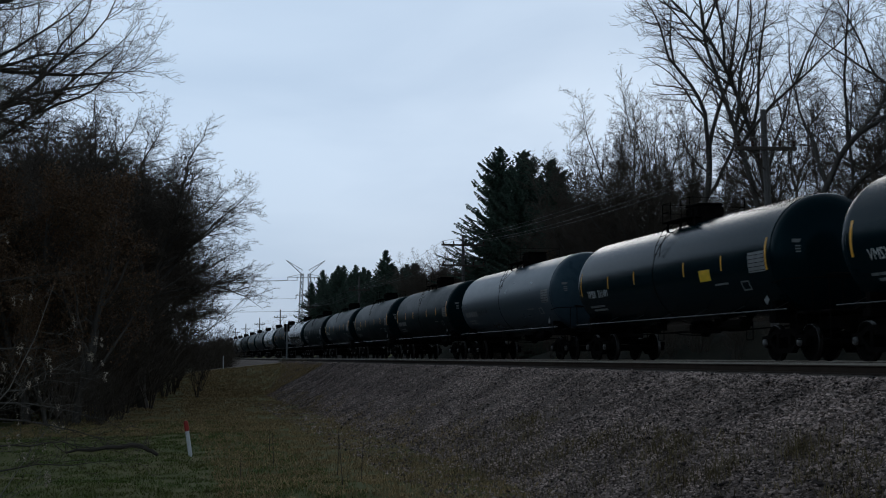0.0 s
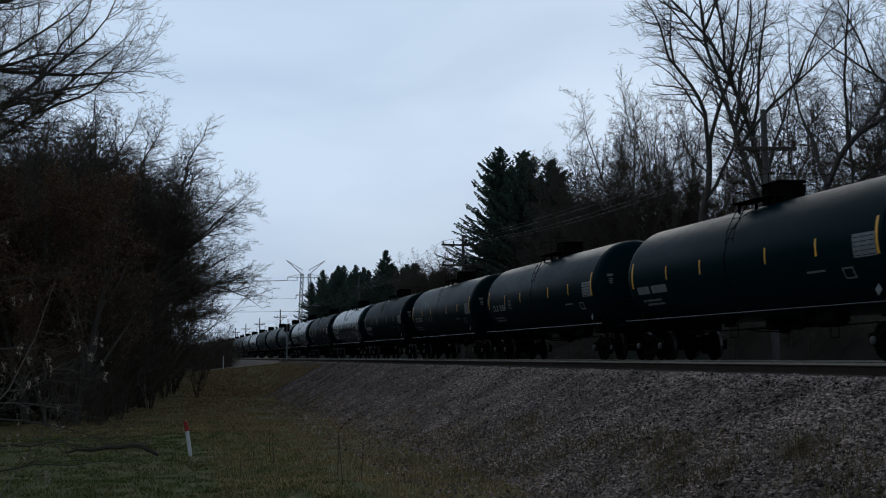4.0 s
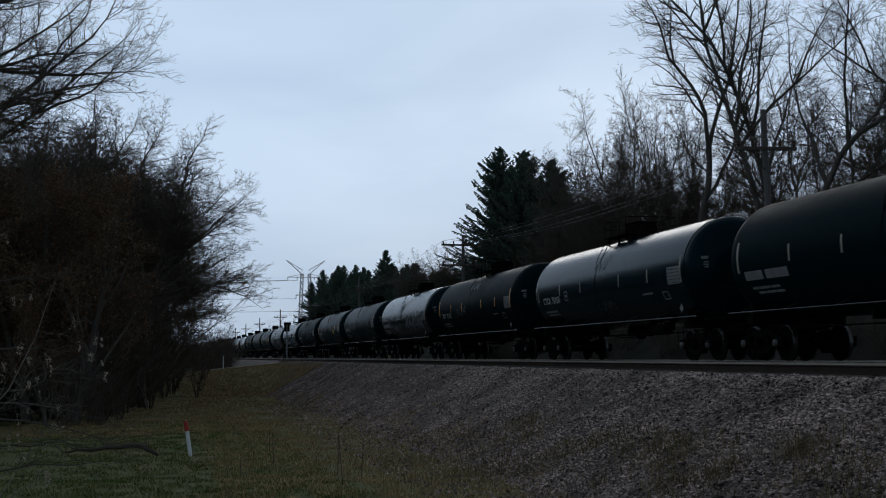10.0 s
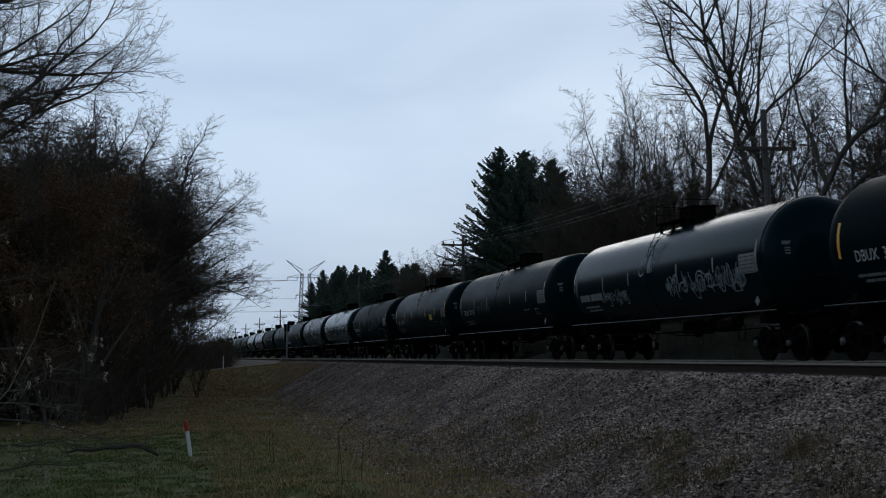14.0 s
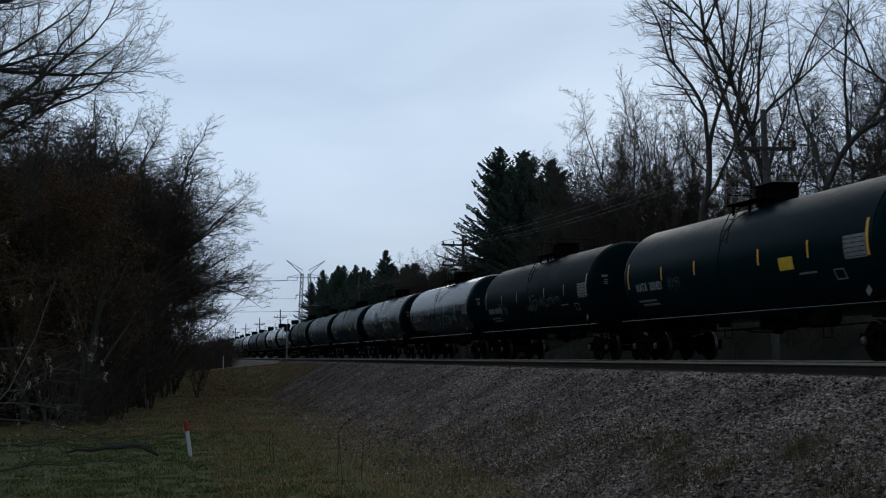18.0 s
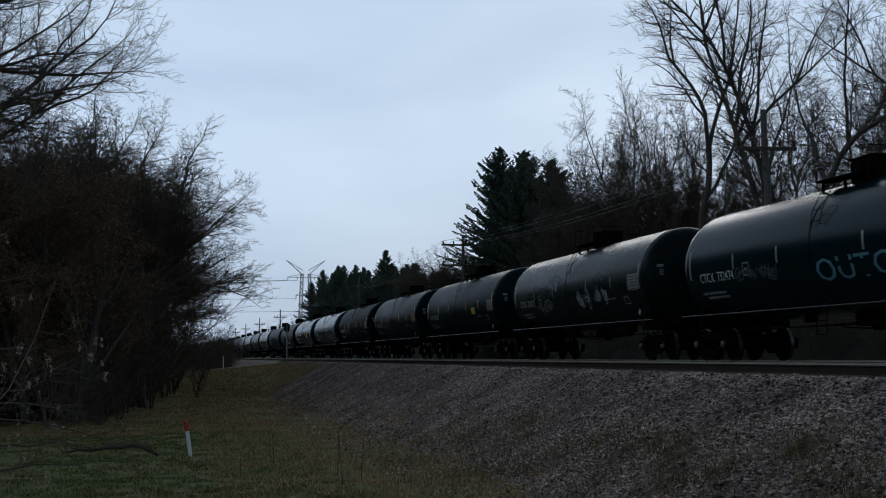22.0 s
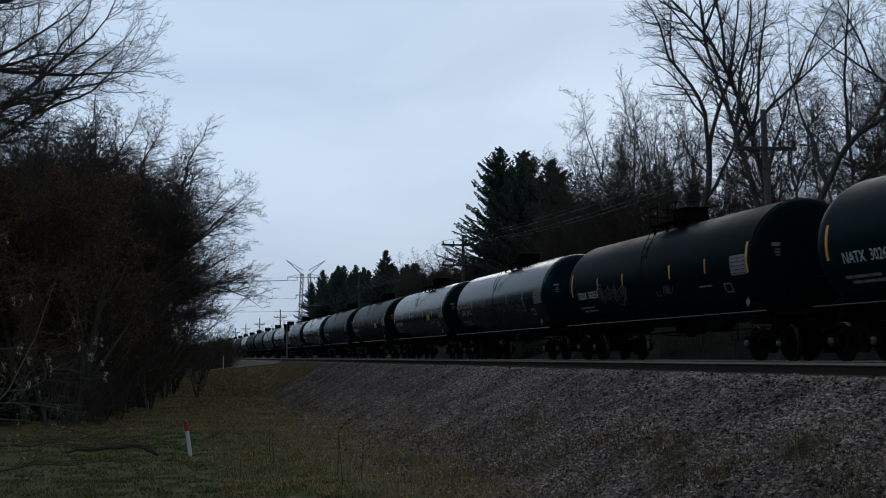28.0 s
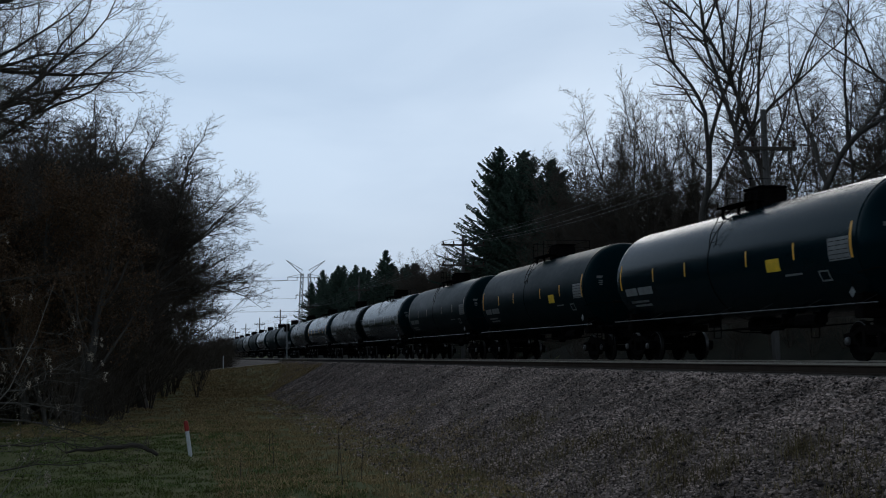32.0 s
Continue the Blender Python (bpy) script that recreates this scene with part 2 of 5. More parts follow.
# ---- mesh helpers ----
class Shape:
    """Collects vertices and faces for one mesh."""

    def __init__(self):
        self.v, self.f, self.mi, self.slot = [], [], [], 0

    def add(self, verts, faces):
        o = len(self.v)
        self.v.extend(verts)
        for f in faces:
            self.f.append(tuple(o + i for i in f))
            self.mi.append(self.slot)
        return self

    def box(self, x0, y0, z0, x1, y1, z1, c=0.0):
        """A box, with its edges chamfered by c."""
        if c <= 0:
            self.add([(x0, y0, z0), (x1, y0, z0), (x1, y1, z0), (x0, y1, z0), (x0, y0, z1), (x1, y0, z1), (x1, y1, z1), (x0, y1, z1)],
                     [(3, 2, 1, 0), (4, 5, 6, 7), (0, 1, 5, 4), (1, 2, 6, 5), (2, 3, 7, 6), (3, 0, 4, 7)])
            return self
        rings = []
        for z, i in ((z0, c), (z0 + c, 0), (z1 - c, 0), (z1, c)):
            a, b, d, e = x0 + i, y0 + i, x1 - i, y1 - i
            rings.append([(a + c, b, z), (d - c, b, z), (d, b + c, z), (d, e - c, z), (d - c, e, z), (a + c, e, z), (a, e - c, z), (a, b + c, z)])
        vs = [p for r in rings for p in r]
        fs = [tuple(range(7, -1, -1)), tuple(range(24, 32))]
        for r in range(3):
            for i in range(8):
                j = (i + 1) % 8
                fs.append((r * 8 + i, r * 8 + j, r * 8 + 8 + j, r * 8 + 8 + i))
        return self.add(vs, fs)

    def rod(self, p, q, r, n=6, r2=None, caps=True):
        """A round bar from p to q."""
        p, q = Vector(p), Vector(q)
        d = (q - p).normalized()
        a = d.cross(Vector((0, 0, 1)) if abs(d.z) < 0.9 else Vector((1, 0, 0))).normalized()
        b = d.cross(a)
        r2 = r if r2 is None else r2
        vs = []
        for c, rr in ((p, r), (q, r2)):
            for i in range(n):
                t = 2 * math.pi * i / n
                vs.append(tuple(c + a * (math.cos(t) * rr) + b * (math.sin(t) * rr)))
        fs = [(i, (i + 1) % n, n + (i + 1) % n, n + i) for i in range(n)]
        if caps:
            fs += [tuple(range(n - 1, -1, -1)), tuple(range(n, 2 * n))]
        return self.add(vs, fs)

    def bar(self, points, r, n=5):
        for p, q in zip(points, points[1:]):
            self.rod(p, q, r, n)
        return self

    def turned(self, profile, axis, centre=(0, 0, 0), n=24, a0=0.0, a1=2 * math.pi):
        """A profile of (along, radius) turned about an axis ("x", "y" or "z") through centre."""
        whole = abs(a1 - a0 - 2 * math.pi) < 1e-6
        cols = n if whole else n + 1
        vs, fs = [], []
        for s, r in profile:
            for i in range(cols):
                t = a0 + (a1 - a0) * i / n
                u, w = math.cos(t) * r, math.sin(t) * r
                p = {"x": (s, u, w), "y": (w, s, u), "z": (u, w, s)}[axis]
                vs.append((p[0] + centre[0], p[1] + centre[1], p[2] + centre[2]))
        for k in range(len(profile) - 1):
            for i in range(n):
                j = (i + 1) % cols
                fs.append((k * cols + i, k * cols + j, (k + 1) * cols + j, (k + 1) * cols + i))
        return self.add(vs, fs)

    def mesh(self, name, mats, smooth=False):
        me = bpy.data.meshes.new(name)
        me.from_pydata(self.v, [], self.f)
        for m in mats if isinstance(mats, (list, tuple)) else [mats]:
            me.materials.append(m)
        if any(self.mi):
            me.polygons.foreach_set("material_index", self.mi)
        if smooth:
            me.polygons.foreach_set("use_smooth", [True] * len(self.f))
        me.update()
        return me


def part(name, shape, mats, parent=None, label="", smooth=False, at=None):
    """Links a shape, or a mesh that is made already, as one object under a thing or a part."""
    me = shape.mesh(name, mats, smooth) if isinstance(shape, Shape) else shape
    ob = new(name, me)
    if parent is not None:
        ob.parent = parent
    if at is not None:
        ob.matrix_basis = at
    if label:
        tagged(ob, label)
    return ob


def array_mesh(name, verts, faces, mats, smooth=False):
    """A mesh from arrays: verts (n, 3), faces (m, 3) or (m, 4)."""
    me = bpy.data.meshes.new(name)
    faces = np.asarray(faces, dtype=np.int32)
    m, k = faces.shape
    me.vertices.add(len(verts))
    me.vertices.foreach_set("co", np.asarray(verts, dtype=np.float32).ravel())
    me.loops.add(m * k)
    me.loops.foreach_set("vertex_index", faces.ravel())
    me.polygons.add(m)
    me.polygons.foreach_set("loop_start", np.arange(0, m * k, k, dtype=np.int32))
    for mt in mats if isinstance(mats, (list, tuple)) else [mats]:
        me.materials.append(mt)
    me.polygons.foreach_set("use_smooth", np.full(m, smooth))
    me.update(calc_edges=True)
    return me


def tubes(lines, sides):
    """Tapered tubes round polylines [(points, radii), ...], as verts and quad faces."""
    groups = {}
    for pts, rad in lines:
        groups.setdefault(len(pts), []).append((pts, rad))
    all_v, all_f, o = [], [], 0
    ang = np.arange(sides) * 2 * np.pi / sides
    for k, items in groups.items():
        p = np.array([i[0] for i in items], dtype=np.float64)
        r = np.array([i[1] for i in items], dtype=np.float64)
        d = np.gradient(p, axis=1)
        d /= np.linalg.norm(d, axis=2, keepdims=True) + 1e-9
        ref = np.where(np.abs(d[:, :1, 2:3]) > 0.8, np.array([1.0, 0.3, 0]), np.array([0.1, 0, 1.0]))
        a = np.cross(d, ref)
        a /= np.linalg.norm(a, axis=2, keepdims=True) + 1e-9
        b = np.cross(d, a)
        v = p[:, :, None, :] + r[:, :, None, None] * (a[:, :, None, :] * np.cos(ang)[None, None, :, None] + b[:, :, None, :] * np.sin(ang)[None, None, :, None])
        n = len(items)
        idx = np.arange(n * k * sides).reshape(n, k, sides) + o
        q = np.stack([idx[:, :-1, :], np.roll(idx[:, :-1, :], -1, 2), np.roll(idx[:, 1:, :], -1, 2), idx[:, 1:, :]], -1)
        all_v.append(v.reshape(-1, 3))
        all_f.append(q.reshape(-1, 4))
        o += n * k * sides
    return np.concatenate(all_v), np.concatenate(all_f)


def thing(name, label, category, group="", at=None, kind=""):
    """An empty at the base of a thing, which parents its parts."""
    ob = new(name)
    ob.empty_display_size = 0.3
    if at is not None:
        ob.matrix_basis = at
    return tagged(ob, label, category, group, kind)
# ---- the ground, the embankment and the two tracks ----
NEAR_TRACK, FAR_TRACK, GAUGE = 12.03, 16.3, 0.7535
CROSSING = 101.0


def smooth01(t):
    t = min(1.0, max(0.0, t))
    return t * t * (3 - 2 * t)


def along(points, x):
    """A height read off a polyline of (x, z)."""
    if x <= points[0][0]:
        return points[0][1]
    for (a, za), (b, zb) in zip(points, points[1:]):
        if x <= b:
            return za + (zb - za) * (x - a) / (b - a)
    return points[-1][1]


EARTH = [(-60, -2.3), (-8, -2.15), (0, -2.1), (4.2, -2.08), (6.0, -2.02), (7.2, -1.65), (8.9, -0.9), (20.0, -0.9), (22.0, -1.0), (23.4, -0.8), (27.0, 1.7), (36.0, 2.4), (70.0, 3.0), (200, 3.0)]
ROADWAY = [(-60, -1.9), (-8, -1.75), (0, -1.25), (4, -0.80), (8.6, -0.36), (9.4, -0.30), (19.0, -0.30), (40, -0.6), (200, 0.6)]


def ground_height(x, y):
    z = along(EARTH, x)
    w = smooth01(1 - (abs(y - CROSSING) - 3.5) / (28.0 if y < CROSSING else 9.0))
    z += (along(ROADWAY, x) - 0.06 - z) * w
    rough = 0.10 * noise.noise((x * 0.35, y * 0.35, 0.0)) + 0.05 * noise.noise((x * 1.3, y * 1.3, 4.0))
    return z + rough * (1 - 0.8 * w)


def steps(*spans):
    out = []
    for a, b, d in spans:
        n = max(1, round((b - a) / d))
        out += [a + (b - a) * i / n for i in range(n)]
    return out + [spans[-1][1]]


def sheet(name, xs, ys, height, mat, smooth=True):
    v = [(x, y, height(x, y)) for y in ys for x in xs]
    nx = len(xs)
    f = [(j * nx + i, j * nx + i + 1, (j + 1) * nx + i + 1, (j + 1) * nx + i) for j in range(len(ys) - 1) for i in range(nx - 1)]
    return new(name, array_mesh(name, v, f, mat, smooth))


ground = sheet("ground", steps((-3000, -200, 400), (-200, -30, 12), (-30, 2, 0.8), (2, 10, 0.35), (10, 20, 2.0), (20, 40, 0.8), (40, 200, 10), (200, 3000, 400)),
               steps((-600, -40, 80), (-40, 10, 5), (10, 120, 0.7), (120, 400, 6), (400, 4000, 400)), ground_height, M_GROUND)
tagged(ground, "rough winter grass and leaf litter on uneven earth", "ground", kind="structure")

# extra sheet just over the ground; its near-black colour stands in for shade
far_bank = sheet("far_bank", steps((20.6, 24, 0.6), (24, 36, 1.0), (36, 90, 9)), steps((-20, 16, 6), (16, 120, 1.2), (120, 300, 12)), lambda x, y: ground_height(x, y) + (0.03 if x > 20.7 and x < 89 else -0.1), M_SHADELITTER)
tagged(far_bank, "leaf litter on the wooded bank behind the tracks, its colour darkened for shade", "ground", kind="structure")

BED = [(5.0, -2.45), (9.15, -0.26), (9.5, -0.19), (19.6, -0.19), (20.0, -0.26), (22.6, -1.6)]


def bed_height(x, y):
    k = 1.0 if x < 9.3 or x > 19.8 else 0.25
    return along(BED, x) + k * (0.05 * noise.noise((x * 0.8, y * 0.5, 9.0)) + 0.035 * noise.noise((x * 3.1, y * 3.1, 2.0)))


ballast = sheet("ballast_bed", steps((5.0, 9.6, 0.2), (9.6, 19.6, 0.7), (19.6, 22.6, 0.5)), steps((-60, 12, 3), (12, 70, 0.35), (70, 130, 0.9), (130, 600, 12)), bed_height, M_BALLAST)
tagged(ballast, "purplish grey crushed stone shoulder under the tracks", "ballast", kind="structure")

road = sheet("road", steps((-60, 9.2, 1.2)), steps((CROSSING - 1.5, CROSSING + 1.5, 0.5)),
             lambda x, y: along(ROADWAY, x) + 0.05 - 0.012 * (y - CROSSING) ** 2 * 0.6, M_ROAD)
tagged(road, "pale worn service road climbing to the crossing", "road", kind="structure")


def rail_profile(x, top):
    """The outline of a rail, head at the height top."""
    h = top
    return [(x - 0.036, h - 0.004), (x - 0.036, h - 0.04), (x - 0.009, h - 0.052), (x - 0.009, h - 0.145), (x - 0.07, h - 0.162), (x - 0.07, h - 0.172),
            (x + 0.07, h - 0.172), (x + 0.07, h - 0.162), (x + 0.009, h - 0.145), (x + 0.009, h - 0.052), (x + 0.036, h - 0.04), (x + 0.036, h - 0.004)]


def build_track(centre, name, label):
    t = thing(name, label, "railway track", kind="structure")
    for side in (-1, 1):
        x = centre + side * GAUGE
        s = Shape()
        prof = rail_profile(x, 0.0)
        n = len(prof)
        ys = [-60, 20, 60, 120, 600]
        vs = [(px, y, pz) for y in ys for px, pz in prof]
        fs = [(k * n + i, k * n + i + 1, (k + 1) * n + i + 1, (k + 1) * n + i) for k in range(len(ys) - 1) for i in range(n - 1)]
        s.add(vs, fs)
        rail = part("rail", s, M_RAIL, t)
        top = Shape().box(x - 0.038, -60, -0.018, x + 0.038, 600, 0.003)
        part("rail_head", top, M_RAILTOP, rail, "polished running surface")
    return t


near_track = build_track(NEAR_TRACK, "near_track", "empty track with rusty rails on timber ties")
far_track = build_track(FAR_TRACK, "far_track", "track under the train with timber ties")
# ---- trees ----
def unit(v):
    l = math.sqrt(v[0] * v[0] + v[1] * v[1] + v[2] * v[2]) + 1e-9
    return (v[0] / l, v[1] / l, v[2] / l)


def branch_line(rng, p, d, length, r0, r1, n, wob, rise):
    """A wandering polyline from p along d, with its directions."""
    pts, rad, dirs = [p], [r0], [d]
    s = length / n
    for i in range(n):
        d = unit((d[0] + rng.gauss(0, wob), d[1] + rng.gauss(0, wob), d[2] + rng.gauss(0, wob) + rise))
        p = (p[0] + d[0] * s, p[1] + d[1] * s, p[2] + d[2] * s)
        pts.append(p)
        dirs.append(d)
        rad.append(r0 + (r1 - r0) * (i + 1) / n)
    return pts, rad, dirs


def turned_from(rng, d, angle):
    """A direction that leaves d by an angle, at a random side."""
    a = unit((rng.gauss(0, 1), rng.gauss(0, 1), rng.gauss(0, 1)))
    k = a[0] * d[0] + a[1] * d[1] + a[2] * d[2]
    s = unit((a[0] - k * d[0], a[1] - k * d[1], a[2] - k * d[2]))
    c, q = math.cos(angle), math.sin(angle)
    return (d[0] * c + s[0] * q, d[1] * c + s[1] * q, d[2] * c + s[2] * q)


def bare_tree(seed, height, radius, stems=1, fork=0.3, spread=0.5, lean=(0, 0), levels=4, kids=(6, 7, 6, 5), shrink=0.55, rise=0.05, twig=0.006, wob=0.09):
    """Polylines of a leafless tree: trunk and limbs, branches, twigs."""
    rng = random.Random(seed)
    out = {0: [], 1: [], 2: []}

    def grow(p, d, length, r0, level):
        n = (7, 6, 5, 3, 2)[level]
        r1 = max(r0 * (0.16 if level == 0 else 0.25), twig * 0.5)
        pts, rad, dirs = branch_line(rng, p, d, length, r0, r1, n, wob * (1 + 0.5 * level if level < 2 else 0.85), rise if level else 0.01)
        out[0 if level <= 1 else (1 if level == 2 else 2)].append((pts, rad))
        if level >= levels:
            return
        count = kids[level]
        for i in range(count):
            u = fork + (1 - fork) * (i + rng.random() * 0.9) / count if level == 0 else 0.2 + 0.8 * (i + rng.random() * 0.9) / count
            k = min(n - 1, int(u * n))
            f = u * n - k
            q = tuple(pts[k][c] + (pts[k + 1][c] - pts[k][c]) * min(1, f) for c in range(3))
            ang = spread * rng.uniform(0.65, 1.35) * (1.15 if level else 1.0)
            nd = turned_from(rng, dirs[k], ang)
            if nd[2] < -0.25:
                nd = unit((nd[0], nd[1], -nd[2] * 0.3))
            ln = length * shrink * rng.uniform(0.65, 1.25) * (1.15 - 0.55 * u)
            if level == 0:
                ln = height * (1 - 0.75 * u * 0.8) * shrink * rng.uniform(0.8, 1.2)
            nr = max(twig, rad[k] * (0.42 if level else 0.55))
            grow(q, nd, ln, nr, level + 1)

    for s in range(stems):
        a = 2 * math.pi * (s + rng.random() * 0.6) / stems
        off = 0.0 if stems == 1 else radius * 1.2
        tilt = 0.0 if stems == 1 else rng.uniform(0.1, 0.35) * (0.35 if radius > 0.1 else 1.0)
        d = unit((lean[0] + math.cos(a) * tilt, lean[1] + math.sin(a) * tilt, 1))
        grow((math.cos(a) * off, math.sin(a) * off, -0.25), d, height * (0.8 if stems == 1 else rng.uniform(0.6, 0.85)), radius, 0)
    return out


def tree_parts(owner, lines, thin=False, bark=M_TWIG):
    """The trunk, each limb, and the crown of branches and twigs; of thin-stemmed brush the crown alone."""
    stems = [l for l in lines[0] if len(l[0]) == 8]
    limbs = [l for l in lines[0] if len(l[0]) != 8]
    if thin:
        v, f = tubes(stems, 5)
        tagged(part("stem_clump", array_mesh("stem_clump", v, f, bark, True), None, owner), kind="stuff")
        lines = {1: lines[1] + limbs, 2: lines[2]}
        stems = limbs = []
    for line in stems:
        v, f = tubes([line], 8)
        part("trunk", array_mesh("trunk", v, f, M_BARK, True), None, owner)
    for line in limbs:
        v, f = tubes([line], 6)
        part("limb", array_mesh("limb", v, f, M_BARK, True), None, owner)
    v, f = tubes(lines[1], 4)
    w, g = tubes(lines[2], 3)
    crown = array_mesh("crown", np.concatenate([v, w]), np.concatenate([f, g + len(v)]), bark)
    tagged(part("crown", crown, None, owner), kind="stuff")


def leaf_cloud(rng, anchors, count, size, spread):
    """Small folded leaves scattered round anchor points, as verts and triangles."""
    nr = np.random.RandomState(rng.randrange(1 << 30))
    a = np.array(anchors)[nr.randint(0, len(anchors), count)] + nr.normal(0, spread, (count, 3))
    t = nr.normal(0, 1, (count, 3))
    t /= np.linalg.norm(t, axis=1, keepdims=True)
    w = np.cross(t, nr.normal(0, 1, (count, 3)))
    w /= np.linalg.norm(w, axis=1, keepdims=True) + 1e-9
    up = np.cross(t, w)
    s = size * nr.uniform(0.6, 1.3, (count, 1))
    v = np.stack([a - t * s, a + w * s * 0.45 + up * s * 0.2, a + t * s, a - w * s * 0.45 + up * s * 0.2], 1).reshape(-1, 3)
    i = np.arange(count)[:, None] * 4
    return v, np.concatenate([i + [0, 1, 2], i + [0, 2, 3]])


def make_tree(name, label, seed, group="", thin=False, **how):
    t = thing(name, label, "tree", group)
    tree_parts(t, bare_tree(seed, **how), thin)
    return t


def limbed_tree(name, label, seed, group, limbs, space=(0.44, 0.24, 0.14), ratio=(0.50, 0.50, 0.48), twig=0.0055, droop=0.02, bare=0.18, wob=0.09, open_angle=0.85):
    """A leafless tree from its main limbs: (parent limb or -1, place along it, lean from upright at its start and end,
    lean towards the back, length, radius). Branches, branchlets and twigs are grown along them."""
    rng = random.Random(seed)
    t = thing(name, label, "tree", group)
    mains, fine = [], {1: [], 2: []}

    def spray(pts, dirs, rad, length, level):
        n = len(pts) - 1
        count = max(2, int(length * (1 - bare * (level == 0)) / space[level]))
        for i in range(count):
            u = bare * (level == 0) + (1 - bare * (level == 0)) * (i + rng.random()) / count
            k = min(n - 1, int(u * n))
            f = u * n - k
            q = tuple(pts[k][c] + (pts[k + 1][c] - pts[k][c]) * f for c in range(3))
            d = turned_from(rng, dirs[k], open_angle * rng.uniform(0.55, 1.2))
            if d[2] < -0.3:
                d = unit((d[0], d[1], -0.2 * d[2]))
            ln = max(0.12, min(length, 5.5) * ratio[level] * rng.uniform(0.5, 1.25) * (1.15 - 0.7 * u))
            r = max(twig, min(0.05, rad[k] * rng.uniform(0.35, 0.55)))
            line, rr, dd = branch_line(rng, q, d, ln, r, max(twig * 0.6, r * 0.3), (6, 4, 3)[level], wob * (1.3, 1.7, 2.0)[level], droop)
            fine[1 if level == 0 else 2].append((line, rr))
            if level < 2:
                spray(line, dd, rr, ln, level + 1)

    for up, at, lean0, lean1, back, length, radius in limbs:
        p = (0.0, 0.0, -0.3)
        if up >= 0:
            pts = mains[up][0]
            k = min(len(pts) - 2, int(at * (len(pts) - 1)))
            f = at * (len(pts) - 1) - k
            p = tuple(pts[k][c] + (pts[k + 1][c] - pts[k][c]) * f for c in range(3))
        n = 12
        line, rad, dirs = [p], [radius], []
        wander = 0.0
        for i in range(n):
            wander = wander * 0.6 + rng.gauss(0, wob * 60)
            a = radians(lean0 + (lean1 - lean0) * i / (n - 1) + wander)
            b = radians(back) + rng.gauss(0, wob)
            d = unit((math.sin(a), math.sin(b), math.cos(a) * (1 if up < 0 else math.cos(b))))
            p = tuple(p[c] + d[c] * length / n for c in range(3))
            line.append(p)
            dirs.append(d)
            rad.append(radius * (1 - (0.94 if up >= 0 or length > 14 else 0.35) * (i + 1) / n))
        mains.append((line, rad))
        if up >= 0 or len(limbs) < 3 or length > 14:
            spray(line, dirs + dirs[-1:], rad, length, 0)
        v, f = tubes([(line, rad)], 8)
        part("trunk" if up < 0 else "limb", array_mesh("trunk" if up < 0 else "limb", v, f, M_BARK, True), None, t)
    v, f = tubes(fine[1], 4)
    w, g = tubes(fine[2], 3)
    tagged(part("crown", array_mesh("crown", np.concatenate([v, w]), np.concatenate([f, g + len(v)]), M_TWIG), None, t), kind="stuff")
    return t


def conifer(name, label, seed, height, spread, group="", taper=0.7):
    """A spruce: straight trunk, whorls of drooping boughs, sprays of needles."""
    rng = random.Random(seed)
    t = thing(name, label, "conifer", group)
    trunk = [([(0, 0, -0.3 + (height + 0.3) * i / 6) for i in range(7)], [0.02 + 0.011 * height * (1 - i / 6) for i in range(7)])]
    v, f = tubes(trunk, 7)
    part("trunk", array_mesh("trunk", v, f, M_BARK, True), None, t)
    boughs, sprays = [], []
    z = height * 0.06
    while z < height * 0.985:
        u = z / height
        reach = spread * min((1 - u) ** taper, (1 - u) * 2.2 + 0.02) * (0.75 + 0.25 * min(1, u * 6)) + 0.1
        for k in range(rng.randint(4, 6)):
            a = rng.uniform(0, 2 * math.pi)
            ln = reach * rng.uniform(0.6, 1.2)
            d = unit((math.cos(a), math.sin(a), 0.25 + 0.5 * u - 0.45 * (1 - u)))
            pts, rad, dirs = branch_line(rng, (0, 0, z), d, ln, 0.012 + 0.012 * ln, 0.006, 4, 0.07, 0.06)
            boughs.append((pts, rad))
            m = max(5, int(ln * 11))
            for j in range(m):
                w = (j + 0.5) / m
                k2 = min(3, int(w * 4))
                fr = w * 4 - k2
                q = tuple(pts[k2][c] + (pts[k2 + 1][c] - pts[k2][c]) * fr for c in range(3))
                side = rng.choice((-1, 1))
                dd = dirs[k2]
                sd = unit((dd[0] * 0.6 - dd[1] * side, dd[1] * 0.6 + dd[0] * side, rng.uniform(-0.75, 0.15)))
                sl = (0.22 + 0.5 * (1 - w) * min(1.0, ln / 3)) * rng.uniform(0.6, 1.2)
                end = (q[0] + sd[0] * sl, q[1] + sd[1] * sl, q[2] + sd[2] * sl - 0.05)
                mid = tuple((q[c] + end[c]) / 2 for c in range(3))
                sprays.append(([q, (mid[0], mid[1], mid[2] + 0.02), end], [0.05, 0.075, 0.01]))
        z += rng.uniform(0.22, 0.42) * (0.6 + 0.4 * (1 - u))
    v, f = tubes(boughs, 3)
    part("bough_whorl", array_mesh("bough_whorl", v, f, M_BARK), None, t)
    v, f = tubes(sprays, 3)
    tagged(part("foliage", array_mesh("foliage", v, f, M_NEEDLE), None, t), kind="stuff")
    return t


def place(m_x, m_y, turn=0.0, scale=1.0, tall=1.0):
    return (m_x, m_y, turn, scale, tall)


def set_down(ob, spot):
    x, y, turn, s, tall = spot
    ob.matrix_basis = pose(x, y, ground_height(x, y) - 0.05, 0, 0, turn) @ Matrix.Diagonal((s, s, s * tall, 1))
    return ob


def copy_tree(ob, spot):
    c = copy_thing(ob, pose(0, 0, 0))
    return set_down(c, spot)


